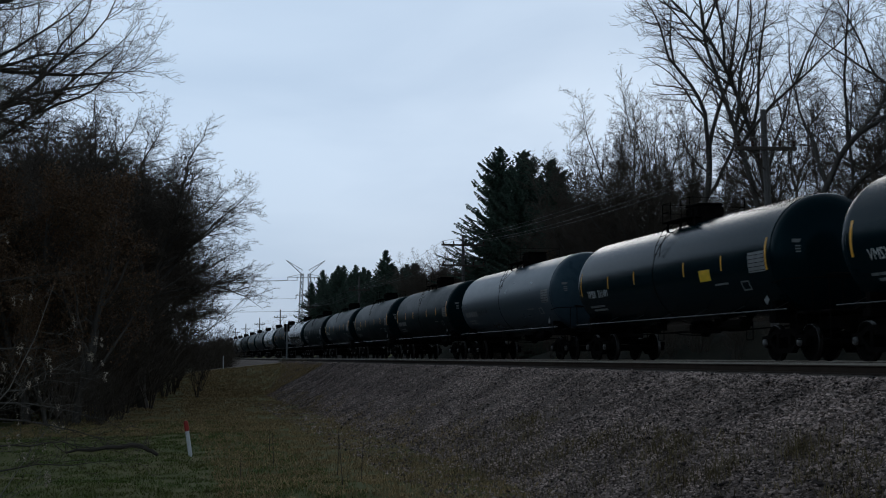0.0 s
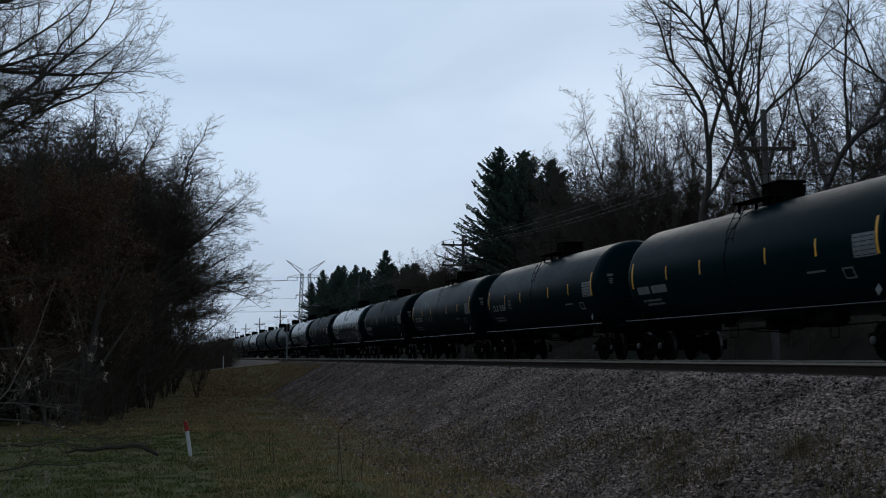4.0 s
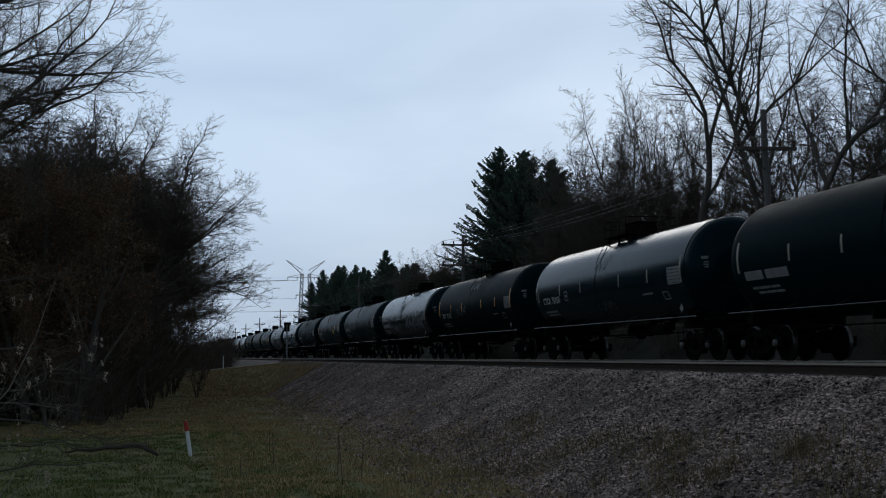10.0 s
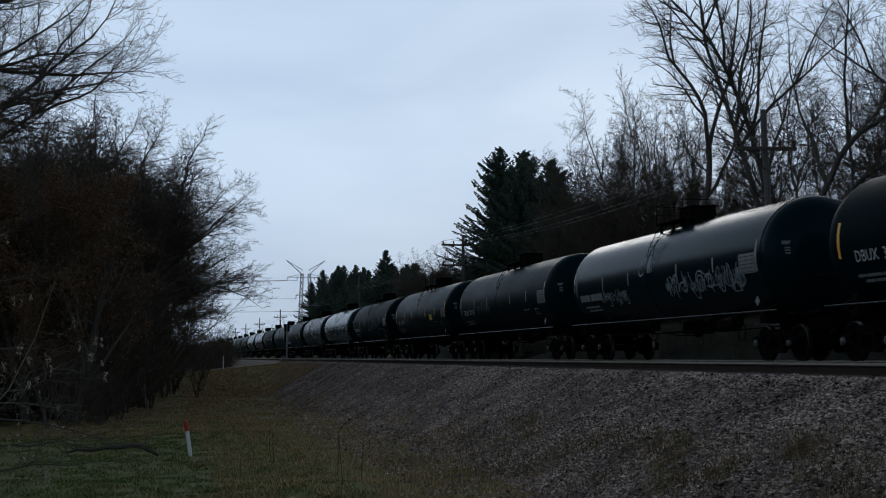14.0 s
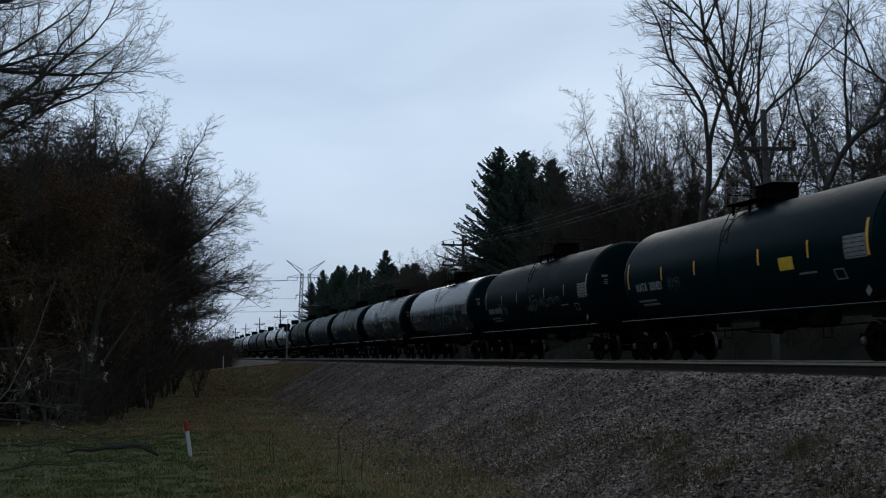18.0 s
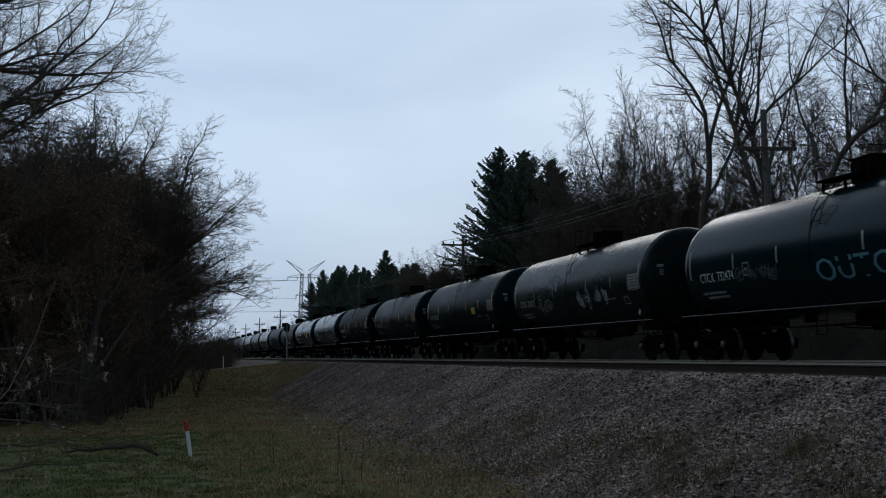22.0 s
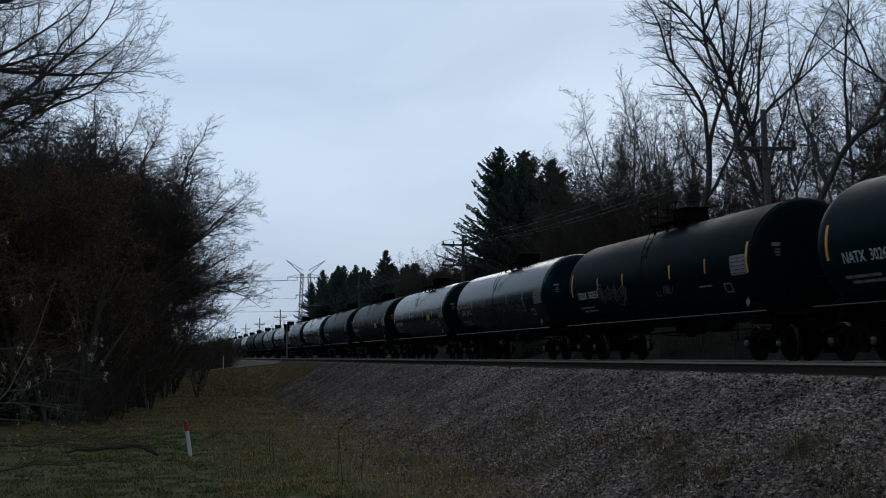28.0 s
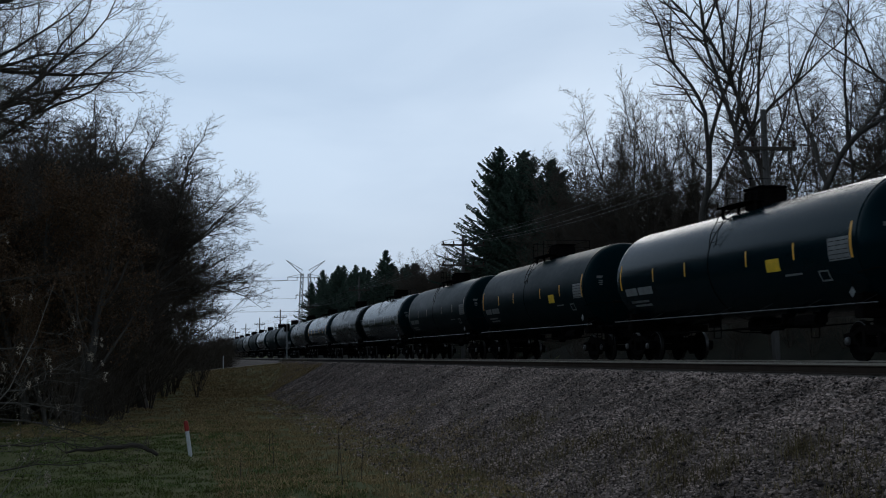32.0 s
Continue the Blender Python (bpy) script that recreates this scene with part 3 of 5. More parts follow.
RIGHT = "bare trees behind the tracks"
LEFT = "bare trees at the field's edge"
BRUSH = "thickets"
FACING = -26.0
tall_a = set_down(limbed_tree("tall_tree", "tall bare tree whose trunk forks in three behind the tracks", 11, RIGHT, (
    (-1, 0, 2, -2, 0, 10.0, 0.24), (0, 1.0, -8, -38, -6, 11.0, 0.13), (1, 0.14, -34, -58, 8, 5.4, 0.075), (0, 0.98, 10, -6, 8, 12.0, 0.12), (0, 0.72, 38, -6, -10, 11.0, 0.11),
    (3, 0.3, 28, 14, 25, 6.5, 0.06), (1, 0.45, -4, -16, 20, 6.5, 0.06), (0, 0.86, -40, -20, 30, 6.0, 0.06)), wob=0.11), place(28.2, 61.5, FACING))
tall_b = set_down(limbed_tree("tall_tree", "tall bare tree with a long leaning stem behind the tracks", 23, RIGHT, (
    (-1, 0, 6, -46, 0, 22.0, 0.21), (0, 0.42, -2, 10, 12, 11.0, 0.09), (0, 0.55, -50, -30, -12, 6.5, 0.07), (0, 0.60, 2, -14, 10, 9.0, 0.08), (0, 0.75, -62, -40, 0, 5.0, 0.05)), wob=0.08), place(27.7, 54.6, FACING))
tall_c = set_down(limbed_tree("tall_tree", "tall bare tree with upswept limbs behind the tracks", 37, RIGHT, (
    (-1, 0, -4, -20, 0, 21.0, 0.20), (0, 0.46, 10, -2, 12, 10.5, 0.10), (0, 0.42, 40, 50, -8, 9.5, 0.09), (2, 0.4, 20, 30, 10, 7.0, 0.06), (0, 0.66, -40, -14, -8, 6.5, 0.06), (0, 0.7, 22, 8, -14, 7.0, 0.07)), wob=0.08), place(28.5, 54.0, FACING))
tall_d = set_down(limbed_tree("leaning_tree", "bare tree arching away from the others behind the tracks", 41, RIGHT, (
    (-1, 0, 10, 30, 0, 9.5, 0.20), (0, 1.0, 58, 36, 0, 9.5, 0.11), (0, 0.98, 30, 48, 10, 9.0, 0.10), (0, 0.92, 4, 12, -8, 9.5, 0.09), (0, 0.7, -14, 4, 14, 10.5, 0.09), (1, 0.4, 20, 30, -14, 6.5, 0.06)), wob=0.09), place(27.9, 51.8, FACING))
fan_tree = set_down(limbed_tree("fan_crowned_tree", "bare tree with a fan of fine upswept stems behind the tracks", 58, RIGHT, (
    (-1, 0, 2, 0, 0, 6.0, 0.17), (0, 1.0, -6, 2, 6, 13.0, 0.10), (0, 0.95, -26, -14, -8, 12.0, 0.09), (0, 0.9, 24, 12, 8, 12.5, 0.09), (0, 0.8, -48, -28, 12, 9.5, 0.08), (0, 0.85, 48, 26, -12, 10.0, 0.08), (0, 1.0, 10, 4, -24, 11.0, 0.08), (0, 0.9, -14, -8, 28, 10.5, 0.08), (0, 0.7, -62, -44, -14, 7.0, 0.06), (0, 0.7, 62, 44, 14, 7.0, 0.06)),
    space=(0.27, 0.17, 0.13), ratio=(0.46, 0.52, 0.5), twig=0.0075, bare=0.10, open_angle=0.9, droop=0.02, wob=0.10), place(33.2, 84.0, -20, 1.1))
round_tree = set_down(limbed_tree("round_crowned_tree", "broad bare tree with a rounded crown and one long drooping limb", 53, LEFT, (
    (-1, 0, 4, 2, 0, 6.0, 0.28), (0, 0.92, 68, 128, -4, 5.8, 0.09), (0, 0.98, 46, 62, 6, 6.2, 0.11), (0, 1.0, 26, 14, -8, 8.6, 0.13), (0, 1.0, 4, -8, 10, 8.8, 0.13), (0, 0.96, -16, -28, -10, 8.2, 0.12), (0, 0.95, 38, 44, 14, 7.6, 0.11),
    (0, 0.9, -42, -46, 4, 7.2, 0.10), (0, 0.85, 60, 92, -18, 5.6, 0.07), (0, 0.8, -66, -84, -10, 6.0, 0.08), (0, 1.0, 16, 10, 34, 8.0, 0.09), (0, 1.0, 12, 22, -38, 7.5, 0.09), (0, 0.95, 30, 34, -30, 7.4, 0.09), (0, 0.95, -24, -40, 30, 7.4, 0.09), (0, 0.9, 54, 50, 26, 6.4, 0.08)),
    space=(0.25, 0.14, 0.10), ratio=(0.46, 0.52, 0.50), twig=0.006, bare=0.22, droop=-0.01, wob=0.13, open_angle=0.95), place(-0.8, 60.0, 0, 1.0))
side_tree = set_down(limbed_tree("spreading_tree", "dark bare tree with long reaching limbs beside the field", 83, LEFT, (
    (-1, 0, 4, 6, 0, 13.6, 0.32), (0, 0.77, 76, 98, 0, 6.8, 0.085), (0, 0.58, 70, 30, -6, 8.2, 0.085), (2, 0.45, 50, 22, 8, 4.6, 0.05), (0, 0.53, 80, 42, 6, 8.6, 0.08), (0, 0.71, 64, 80, 10, 6.6, 0.075), (0, 0.84, 64, 86, -6, 6.6, 0.08),
    (0, 0.92, 58, 76, 6, 6.4, 0.08), (0, 0.97, -10, -20, 0, 6.0, 0.09), (0, 0.7, -60, -40, 0, 7.0, 0.09), (1, 0.30, 60, 40, 6, 4.6, 0.05), (4, 0.5, 66, 20, -10, 4.2, 0.045), (0, 0.66, 88, 66, -10, 7.0, 0.07), (0, 0.97, 40, 64, -4, 6.6, 0.08)),
    space=(0.28, 0.17, 0.12), ratio=(0.42, 0.50, 0.48), twig=0.0045, bare=0.12, droop=0.01, wob=0.13), place(-7.75, 34.0, 12))
back_tree = make_tree("slender_tree", "slender bare tree with fine twigs", 37, RIGHT, height=20, radius=0.18, fork=0.2, spread=0.55, kids=(12, 7, 6, 4), shrink=0.4, rise=0.04, twig=0.008, wob=0.14)
set_down(back_tree, place(41.5, 84.0, 180, 0.74))
far_bushy = set_down(make_tree("round_crowned_tree", "broad bare tree at the back of the woods", 54, LEFT, True, height=14, radius=0.24, fork=0.16, spread=0.7, kids=(12, 10, 7, 4), shrink=0.5, rise=0.03, twig=0.010), place(-2.0, 106.0, 0, 1.0))
shrub = set_down(make_tree("brush", "tangled bare brush with thin stems", 61, BRUSH, True, height=4.2, radius=0.03, stems=8, fork=0.12, spread=0.5, levels=3, kids=(5, 5, 4), shrink=0.55, rise=0.03, twig=0.006), place(-2.5, 58.0, 0, 0.8))
shrub_b = set_down(make_tree("brush", "dense leafless thicket at the woods' edge", 67, BRUSH, True, height=5.5, radius=0.04, stems=8, fork=0.1, spread=0.55, levels=3, kids=(6, 5, 5), shrink=0.5, rise=0.03, twig=0.008), place(-2.0, 50.0))
sapling = set_down(make_tree("sapling_thicket", "thicket of tall thin bare saplings", 64, BRUSH, True, height=11.0, radius=0.06, stems=5, fork=0.2, spread=0.42, levels=3, kids=(9, 7, 5), shrink=0.36, rise=0.05, twig=0.007, wob=0.12), place(33.0, 46.0))
spruce_a = set_down(conifer("spruce", "tall dark green spruce with ragged boughs", 71, 18.0, 7.2, "spruces"), place(30.6, 112.0))
spruce_b = set_down(conifer("spruce", "narrow dark green spruce behind the tracks", 73, 15.0, 6.8, "spruces", 0.95), place(31.0, 175.0, 0, 0.9))

pick = random.Random(5)
# woods on the far side of the line: fan-crowned trees towards the spruces, tall ones nearer
for x, y, s, turn in ((35.0, 92.0, 1.08, 150), (37.0, 90.0, 1.15, 40), (39.0, 88.0, 1.1, 200), (33.0, 95.5, 1.05, 300), (31.4, 93.5, 0.7, 80), (30.6, 97.5, 0.6, 140), (32.5, 92.5, 0.84, 230), (33.6, 93.5, 0.95, 165), (34.0, 97.0, 0.9, 10), (35.5, 86.0, 0.7, 200), (37.4, 82.0, 0.72, 330), (38.0, 84.0, 0.95, 90), (42.0, 92.0, 1.1, 10), (44.0, 84.0, 1.1, 250), (42.0, 74.0, 0.85, 130), (50.0, 80.0, 1.1, 40), (33.6, 90.5, 1.02, 250), (32.0, 90.0, 0.85, 70), (34.4, 87.0, 0.95, 20),
                      (36.0, 43.0, 0.9, 120), (47.0, 72.0, 1.0, 190), (34.0, 47.0, 0.9, 60), (36.5, 49.5, 1.0, 310), (40.0, 51.0, 1.05, 15), (44.0, 60.0, 1.05, 200), (40.0, 64.0, 0.8, 280), (33.0, 42.0, 0.9, 10)):
    copy_tree(fan_tree, place(x, y, turn, s))
for x, y, s, kind_of, turn in ((31.0, 47.5, 0.95, tall_c, 150), (33.5, 60.0, 0.85, tall_d, -30), (30.0, 45.0, 0.9, tall_d, -24), (36.5, 70.0, 0.85, tall_a, 90), (29.0, 38.0, 0.9, tall_a, 60), (32.0, 34.0, 0.9, tall_c, 220), (44.0, 80.0, 0.9, tall_a, 200), (42.0, 60.0, 0.85, tall_a, 20), (46.0, 66.0, 0.95, tall_d, 160), (39.0, 55.0, 0.8, tall_a, 130), (50.0, 76.0, 1.0, tall_a, 290), (37.0, 50.0, 0.8, tall_d, 100)):
    copy_tree(kind_of, place(x, y, turn, s))
for i in range(20):
    y = 42 + i * 4.4
    copy_tree(back_tree, place(pick.uniform(46, 66), y, pick.uniform(0, 360), pick.uniform(0.8, 1.0)))
for i in range(14):
    y = 122 + i * 12 + pick.uniform(-4, 4)
    copy_tree(far_bushy, place(pick.uniform(38, 48), y, pick.uniform(0, 360), pick.uniform(0.55, 0.7)))
for x, y, s in ((28.6, 124.0, 0.70), (29.6, 131.0, 0.74), (28.6, 134.0, 0.7), (31.0, 122.0, 0.66), (27.8, 139.0, 0.70)):
    copy_tree(round_tree, place(x, y, pick.uniform(0, 360), s))
# the clump of spruces and the row of them further off
for x, y, s in ((31.5, 108.0, 0.97), (34.5, 116.0, 1.0), (35.0, 109.0, 0.97), (33.0, 102.0, 0.88), (33.5, 121.0, 0.9), (37.0, 104.0, 0.80), (33.5, 97.0, 0.52), (34.6, 103.0, 0.80), (34.2, 99.5, 0.6), (36.5, 106.0, 0.8)):
    copy_tree(spruce_a, place(x, y, pick.uniform(0, 360), s))
for i in range(46):
    y = 152 + i * 2.6 + pick.uniform(-1.2, 1.2)
    copy_tree(spruce_b, place(32.0 + pick.uniform(-1.0, 3.5), y, pick.uniform(0, 360), along([(150, 0.66), (200, 0.86), (270, 1.1)], y) * pick.uniform(0.74, 1.06)))
# thickets along the far bank
for i in range(40):
    y = 18 + i * 4.4 + pick.uniform(-1.5, 1.5)
    copy_tree(pick.choice((shrub, shrub_b)), place(pick.uniform(25.5, 29.5), y, pick.uniform(0, 360), pick.uniform(0.5, 0.8)))
for i in range(13):
    copy_tree(sapling, place(pick.uniform(34.0, 50), 36 + i * 4.6 + pick.uniform(-1.5, 1.5), pick.uniform(0, 360), pick.uniform(0.75, 1.15)))
for i in range(12):
    copy_tree(shrub_b, place(pick.uniform(30, 36), 34 + i * 5.0, pick.uniform(0, 360), pick.uniform(0.5, 0.75)))
for i in range(16):
    copy_tree(sapling, place(pick.uniform(50, 90), 34 + i * 6.6, pick.uniform(0, 360), pick.uniform(1.0, 1.4)))
for i in range(24):
    copy_tree(shrub, place(pick.uniform(23.3, 26.5), 20 + 3.2 * i, pick.uniform(0, 360), pick.uniform(0.4, 0.65)))
for i in range(26):
    copy_tree(shrub, place(pick.uniform(24.0, 27.0), 32 + i * 1.5, pick.uniform(0, 360), pick.uniform(0.35, 0.6)))


# woods on the near side; the outline of their tops falls from the middle to both ends
def wood_top(x, y):
    return along([(-0.30, 0.165), (-0.10, 0.195), (-0.055, 0.225), (-0.02, 0.20), (0.03, 0.16), (0.06, 0.07), (0.2, 0.05)], x / y) * y + 2.2


def wood_copy(kind_of, tall, x, y, s):
    copy_tree(kind_of, place(x, y, pick.uniform(0, 360), min(s, wood_top(x, y) / tall)))


for x, y, s in ((-3.8, 70.0, 1.2), (-2.6, 80.0, 1.1), (-6.0, 62.0, 1.0), (-8.5, 57.0, 0.9), (-0.4, 78.0, 0.85), (-11.0, 62.0, 1.0), (0.4, 92.0, 0.8), (-4.8, 54.0, 0.8), (-14.0, 56.0, 1.0), (-7.0, 50.0, 0.8), (-9.5, 66.0, 1.1), (-3.2, 64.0, 1.0), (-4.4, 60.0, 0.9), (-6.6, 70.0, 1.1), (-1.8, 70.0, 1.0), (-5.0, 76.0, 1.25), (-8.0, 78.0, 1.25), (-5.4, 66.0, 1.1), (-2.9, 74.0, 1.15), (-7.6, 64.0, 1.1), (-10.0, 58.0, 1.0), (-12.5, 52.0, 0.95), (-6.2, 56.0, 0.95), (-3.4, 66.0, 1.12)):
    wood_copy(round_tree, 14.5, x, y, s)
for x, y in ((-7, 72), (-12, 74), (-17, 62), (-21, 54), (-25, 66), (-28, 50), (-34, 44), (-26, 36), (-34, 30), (-42, 38), (-30, 20), (-38, 12), (-46, 24), (-36, 60), (-32, 2), (-42, -6), (-18, 76), (-28, 80), (-20, 44), (-15, 48), (-31, 60), (-8, 82), (-14, 88), (-3, 98), (-6, 92)):
    wood_copy(far_bushy, 13.5, x, y, 1.2)
for i in range(62):
    y = 44 + 0.85 * i + pick.uniform(-1, 1)
    edge = -1.6 + (y - 43) * 0.045
    away = abs(pick.gauss(0.0, 3.2))
    copy_tree(pick.choice((shrub, shrub_b)), place(edge - away, y, pick.uniform(0, 360), pick.uniform(0.4, 0.55) + 0.12 * min(5.0, away)))
for i in range(14):
    copy_tree(shrub_b, place(-15 + 0.62 * i + pick.uniform(-0.3, 0.3), 42.5 + pick.uniform(-0.5, 2.5), pick.uniform(0, 360), pick.uniform(0.45, 0.75)))
for i in range(26):
    copy_tree(shrub_b, place(-14 + 0.5 * i + pick.uniform(-0.4, 0.4), 47 + pick.uniform(0, 9), pick.uniform(0, 360), pick.uniform(0.9, 1.3)))
for i in range(12):
    wood_copy(sapling, 10.5, -12 + 1.0 * i + pick.uniform(-0.5, 0.5), 48 + pick.uniform(0, 10), 0.8)
for i in range(26):
    a = i / 26
    copy_tree(shrub_b, place(-15 - 22 * a + pick.uniform(-2, 2), 46 - 50 * a + pick.uniform(-3, 3), pick.uniform(0, 360), pick.uniform(0.9, 1.3)))
# a tall grey thicket under the round crown, and saplings standing clear at the end of the woods
for x, y, s in ((-0.6, 67.0, 0.9), (0.1, 71.0, 0.95), (0.6, 76.0, 0.95), (0.9, 81.0, 1.0), (-0.3, 78.0, 1.0), (1.2, 88.0, 1.0), (1.4, 95.0, 1.0)):
    copy_tree(shrub_b, place(x, y, pick.uniform(0, 360), s))
for x, y, s in ((2.2, 76.0, 0.46), (1.9, 70.0, 0.42), (2.7, 86.0, 0.5)):
    copy_tree(sapling, place(x, y, pick.uniform(0, 360), s))
# scrub on the near side beyond the crossing
for i in range(52):
    y = 106 + i * 1.7
    copy_tree(pick.choice((shrub, shrub_b)), place(min(8.2, 0.047 * y) - abs(pick.gauss(0.2, 1.2)), y, pick.uniform(0, 360), pick.uniform(0.7, 1.0)))
for i in range(34):
    y = 190 + i * 6.0
    copy_tree(shrub_b, place(pick.uniform(4.0, 8.0), y, pick.uniform(0, 360), pick.uniform(0.8, 1.1)))
# woods beyond the crossing on the near side
for i in range(34):
    y = 104 + i * 8.0 + pick.uniform(-3, 3)
    wood_copy(far_bushy, 13.5, min(2.6, 3.6 - abs(pick.gauss(0, 14)) - 3.0), y, pick.uniform(0.9, 1.3))
for i in range(18):
    y = 92 + i * 8.0
    wood_copy(far_bushy, 13.5, -12 - 1.6 * i + pick.uniform(-5, 5), y, 1.3)

# a second tree beside the field, and young oaks that keep their leaves
copy_tree(side_tree, place(-10.4, 37.5, 25, 1.0))


def dead_leaf_tree(spot):
    rng = random.Random(91)
    t = thing("oak", "young oak holding withered russet leaves", "tree", LEFT)
    lines = bare_tree(91, height=9.0, radius=0.14, fork=0.12, spread=0.6, levels=3, kids=(14, 8, 6), shrink=0.40, rise=0.03)
    tree_parts(t, lines)
    anchors = [p for l in lines[2] for p in l[0]]
    v, f = leaf_cloud(rng, anchors, 9500, 0.05, 0.2)
    tagged(part("foliage", array_mesh("foliage", v, f, M_DRYLEAF), None, t), kind="stuff")
    return set_down(t, spot)


oak = dead_leaf_tree(place(-2.9, 45.0, 0, 1.2))
for x, y, s in ((-4.6, 46.5, 1.22), (-7.2, 45.5, 1.1), (-4.0, 49.5, 1.2), (-3.8, 44.2, 0.6), (-6.0, 44.0, 0.5), (33.0, 97.0, 1.2), (36.0, 104.0, 1.25), (34.2, 40.0, 1.3)):
    copy_tree(oak, place(x, y, pick.uniform(0, 360), s))


def box_elder(spot, seed):
    rng = random.Random(seed)
    t = thing("box_elder", "young box elder with pale hanging seed clusters", "tree", "box elders by the camera")
    lines = bare_tree(seed, height=4.4, radius=0.013, stems=3, fork=0.1, spread=0.85, levels=3, kids=(9, 5, 3), shrink=0.42, rise=-0.035, twig=0.0017, wob=0.17)
    tree_parts(t, lines, True, M_PALETWIG)
    anchors = []
    for l in lines[2]:
        if rng.random() < 0.3:
            p = l[0][-1]
            anchors += [(p[0], p[1], p[2] - 0.02 - 0.025 * k) for k in range(3)]
    v, f = leaf_cloud(rng, anchors, 1900, 0.0125, 0.009)
    tagged(part("fruit", array_mesh("fruit", v, f, M_SAMARA), None, t), kind="stuff")
    return set_down(t, spot)


elder = box_elder(place(-2.15, 10.4, 0, 1.05), 101)
copy_tree(elder, place(-2.25, 11.6, 130, 1.1))
copy_tree(elder, place(-1.75, 9.9, 300, 0.8))
low_elder = set_down(limbed_tree("box_elder", "box elder sapling with dark low branches arching to the grass", 107, "box elders by the camera", (
    (-1, 0, 2, 4, 0, 3.4, 0.030), (0, 0.68, 84, 118, 6, 1.6, 0.012), (0, 0.62, 88, 112, -8, 1.6, 0.011), (0, 0.57, 84, 106, 10, 1.7, 0.011), (0, 0.50, 90, 98, -4, 1.6, 0.010), (0, 0.76, 62, 104, 0, 1.3, 0.010), (0, 0.9, 48, 88, 4, 1.2, 0.009), (0, 0.55, -70, -110, 0, 1.2, 0.009)),
    space=(0.13, 0.09, 0.08), ratio=(0.34, 0.5, 0.5), twig=0.0017, bare=0.3, droop=-0.02, wob=0.12), place(-2.0, 10.8, 11))
copy_tree(elder, place(-1.55, 9.4, 60, 0.40))
copy_tree(elder, place(-1.35, 10.6, 200, 0.34))
# ---- the train of tank cars ----
SPEED, FIRST, PITCH_S = 10.31, 3.13, 1.7563
R_TANK, Z_TANK, HALF = 1.58, 2.66, 7.28
WHEEL_R = 0.4572
SLACK = {4: -0.12, 6: -0.25, 10: -0.15}


def car_y(n, t):
    """Where the middle of car n stands along the line at t seconds."""
    return SPEED * (FIRST + PITCH_S * n - t) + 3.38 + SLACK.get(n, 0.0)


def on_shell(y, w, off=0.005):
    """A point on the shell's side that faces the field: y along it, w up along its curve from mid height."""
    r = R_TANK + off
    a = w / R_TANK
    return (-r * math.cos(a), y, Z_TANK + r * math.sin(a))


def patch(s, y0, y1, w0, w1, off=0.005, n=4):
    """A thin plate that follows the shell."""
    vs = []
    for i in range(n + 1):
        w = w0 + (w1 - w0) * i / n
        vs += [on_shell(y0, w, off), on_shell(y1, w, off), on_shell(y0, w, 0.0), on_shell(y1, w, 0.0)]
    fs = []
    for i in range(n):
        a, b = i * 4, i * 4 + 4
        fs += [(a, a + 1, b + 1, b), (a, b, b + 2, a + 2), (a + 1, a + 3, b + 3, b + 1)]
    fs += [(0, 2, 3, 1), (n * 4, n * 4 + 1, n * 4 + 3, n * 4 + 2)]
    return s.add(vs, fs)


KEPT = {}


def kept(key, make):
    if key not in KEPT:
        KEPT[key] = make()
    return KEPT[key]


def shell_mesh(paint):
    prof = [(-HALF, 1.50), (-HALF, R_TANK)]
    for i in range(0, 25):
        y = -HALF + 0.02 + (2 * HALF - 0.04) * i / 24
        prof.append((y, R_TANK))
    prof += [(HALF, R_TANK), (HALF, 1.50)]
    s = Shape().turned(prof, "y", (0, 0, Z_TANK), 64)
    me = s.mesh("tank_shell", paint, True)
    return me


def head_mesh(paint, side):
    prof = [(side * (HALF - 0.05), 1.565)]
    for i in range(0, 13):
        a = math.pi / 2 * i / 12
        prof.append((side * (HALF + 0.04 + 0.78 * math.sin(a)), max(0.01, 1.565 * math.cos(a) ** 0.8)))
    if side < 0:
        prof = prof[::-1]
    return Shape().turned(prof, "y", (0, 0, Z_TANK), 48).mesh("tank_head", paint, True)


def wheelset_mesh():
    s = Shape()
    for side in (-1, 1):
        x = side * GAUGE
        s.slot = 0
        s.turned([(x - side * 0.07, 0.10), (x - side * 0.07, 0.16), (x - side * 0.02, 0.34), (x - side * 0.065, 0.39), (x - side * 0.065, 0.478), (x - side * 0.045, 0.482), (x - side * 0.03, WHEEL_R + 0.004)], "x", n=28)
        s.slot = 1
        s.turned([(x - side * 0.03, WHEEL_R + 0.004), (x + side * 0.065, WHEEL_R - 0.003), (x + side * 0.07, WHEEL_R - 0.012)], "x", n=28)
        s.slot = 2
        s.turned([(x + side * 0.07, WHEEL_R - 0.012), (x + side * 0.07, 0.39)], "x", n=28)
        s.slot = 0
        s.turned([(x + side * 0.07, 0.39), (x + side * 0.02, 0.34), (x + side * 0.07, 0.16), (x + side * 0.08, 0.09)], "x", n=28)
    s.slot = 0
    s.rod((-1.02, 0, 0), (1.02, 0, 0), 0.08, 12)
    for k in range(3):
        a = 2 * math.pi * k / 3
        s.rod((-1.05, 0.05 * math.cos(a), 0.05 * math.sin(a)), (-1.02, 0.05 * math.cos(a), 0.05 * math.sin(a)), 0.016, 6)
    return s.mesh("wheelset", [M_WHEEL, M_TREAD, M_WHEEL])


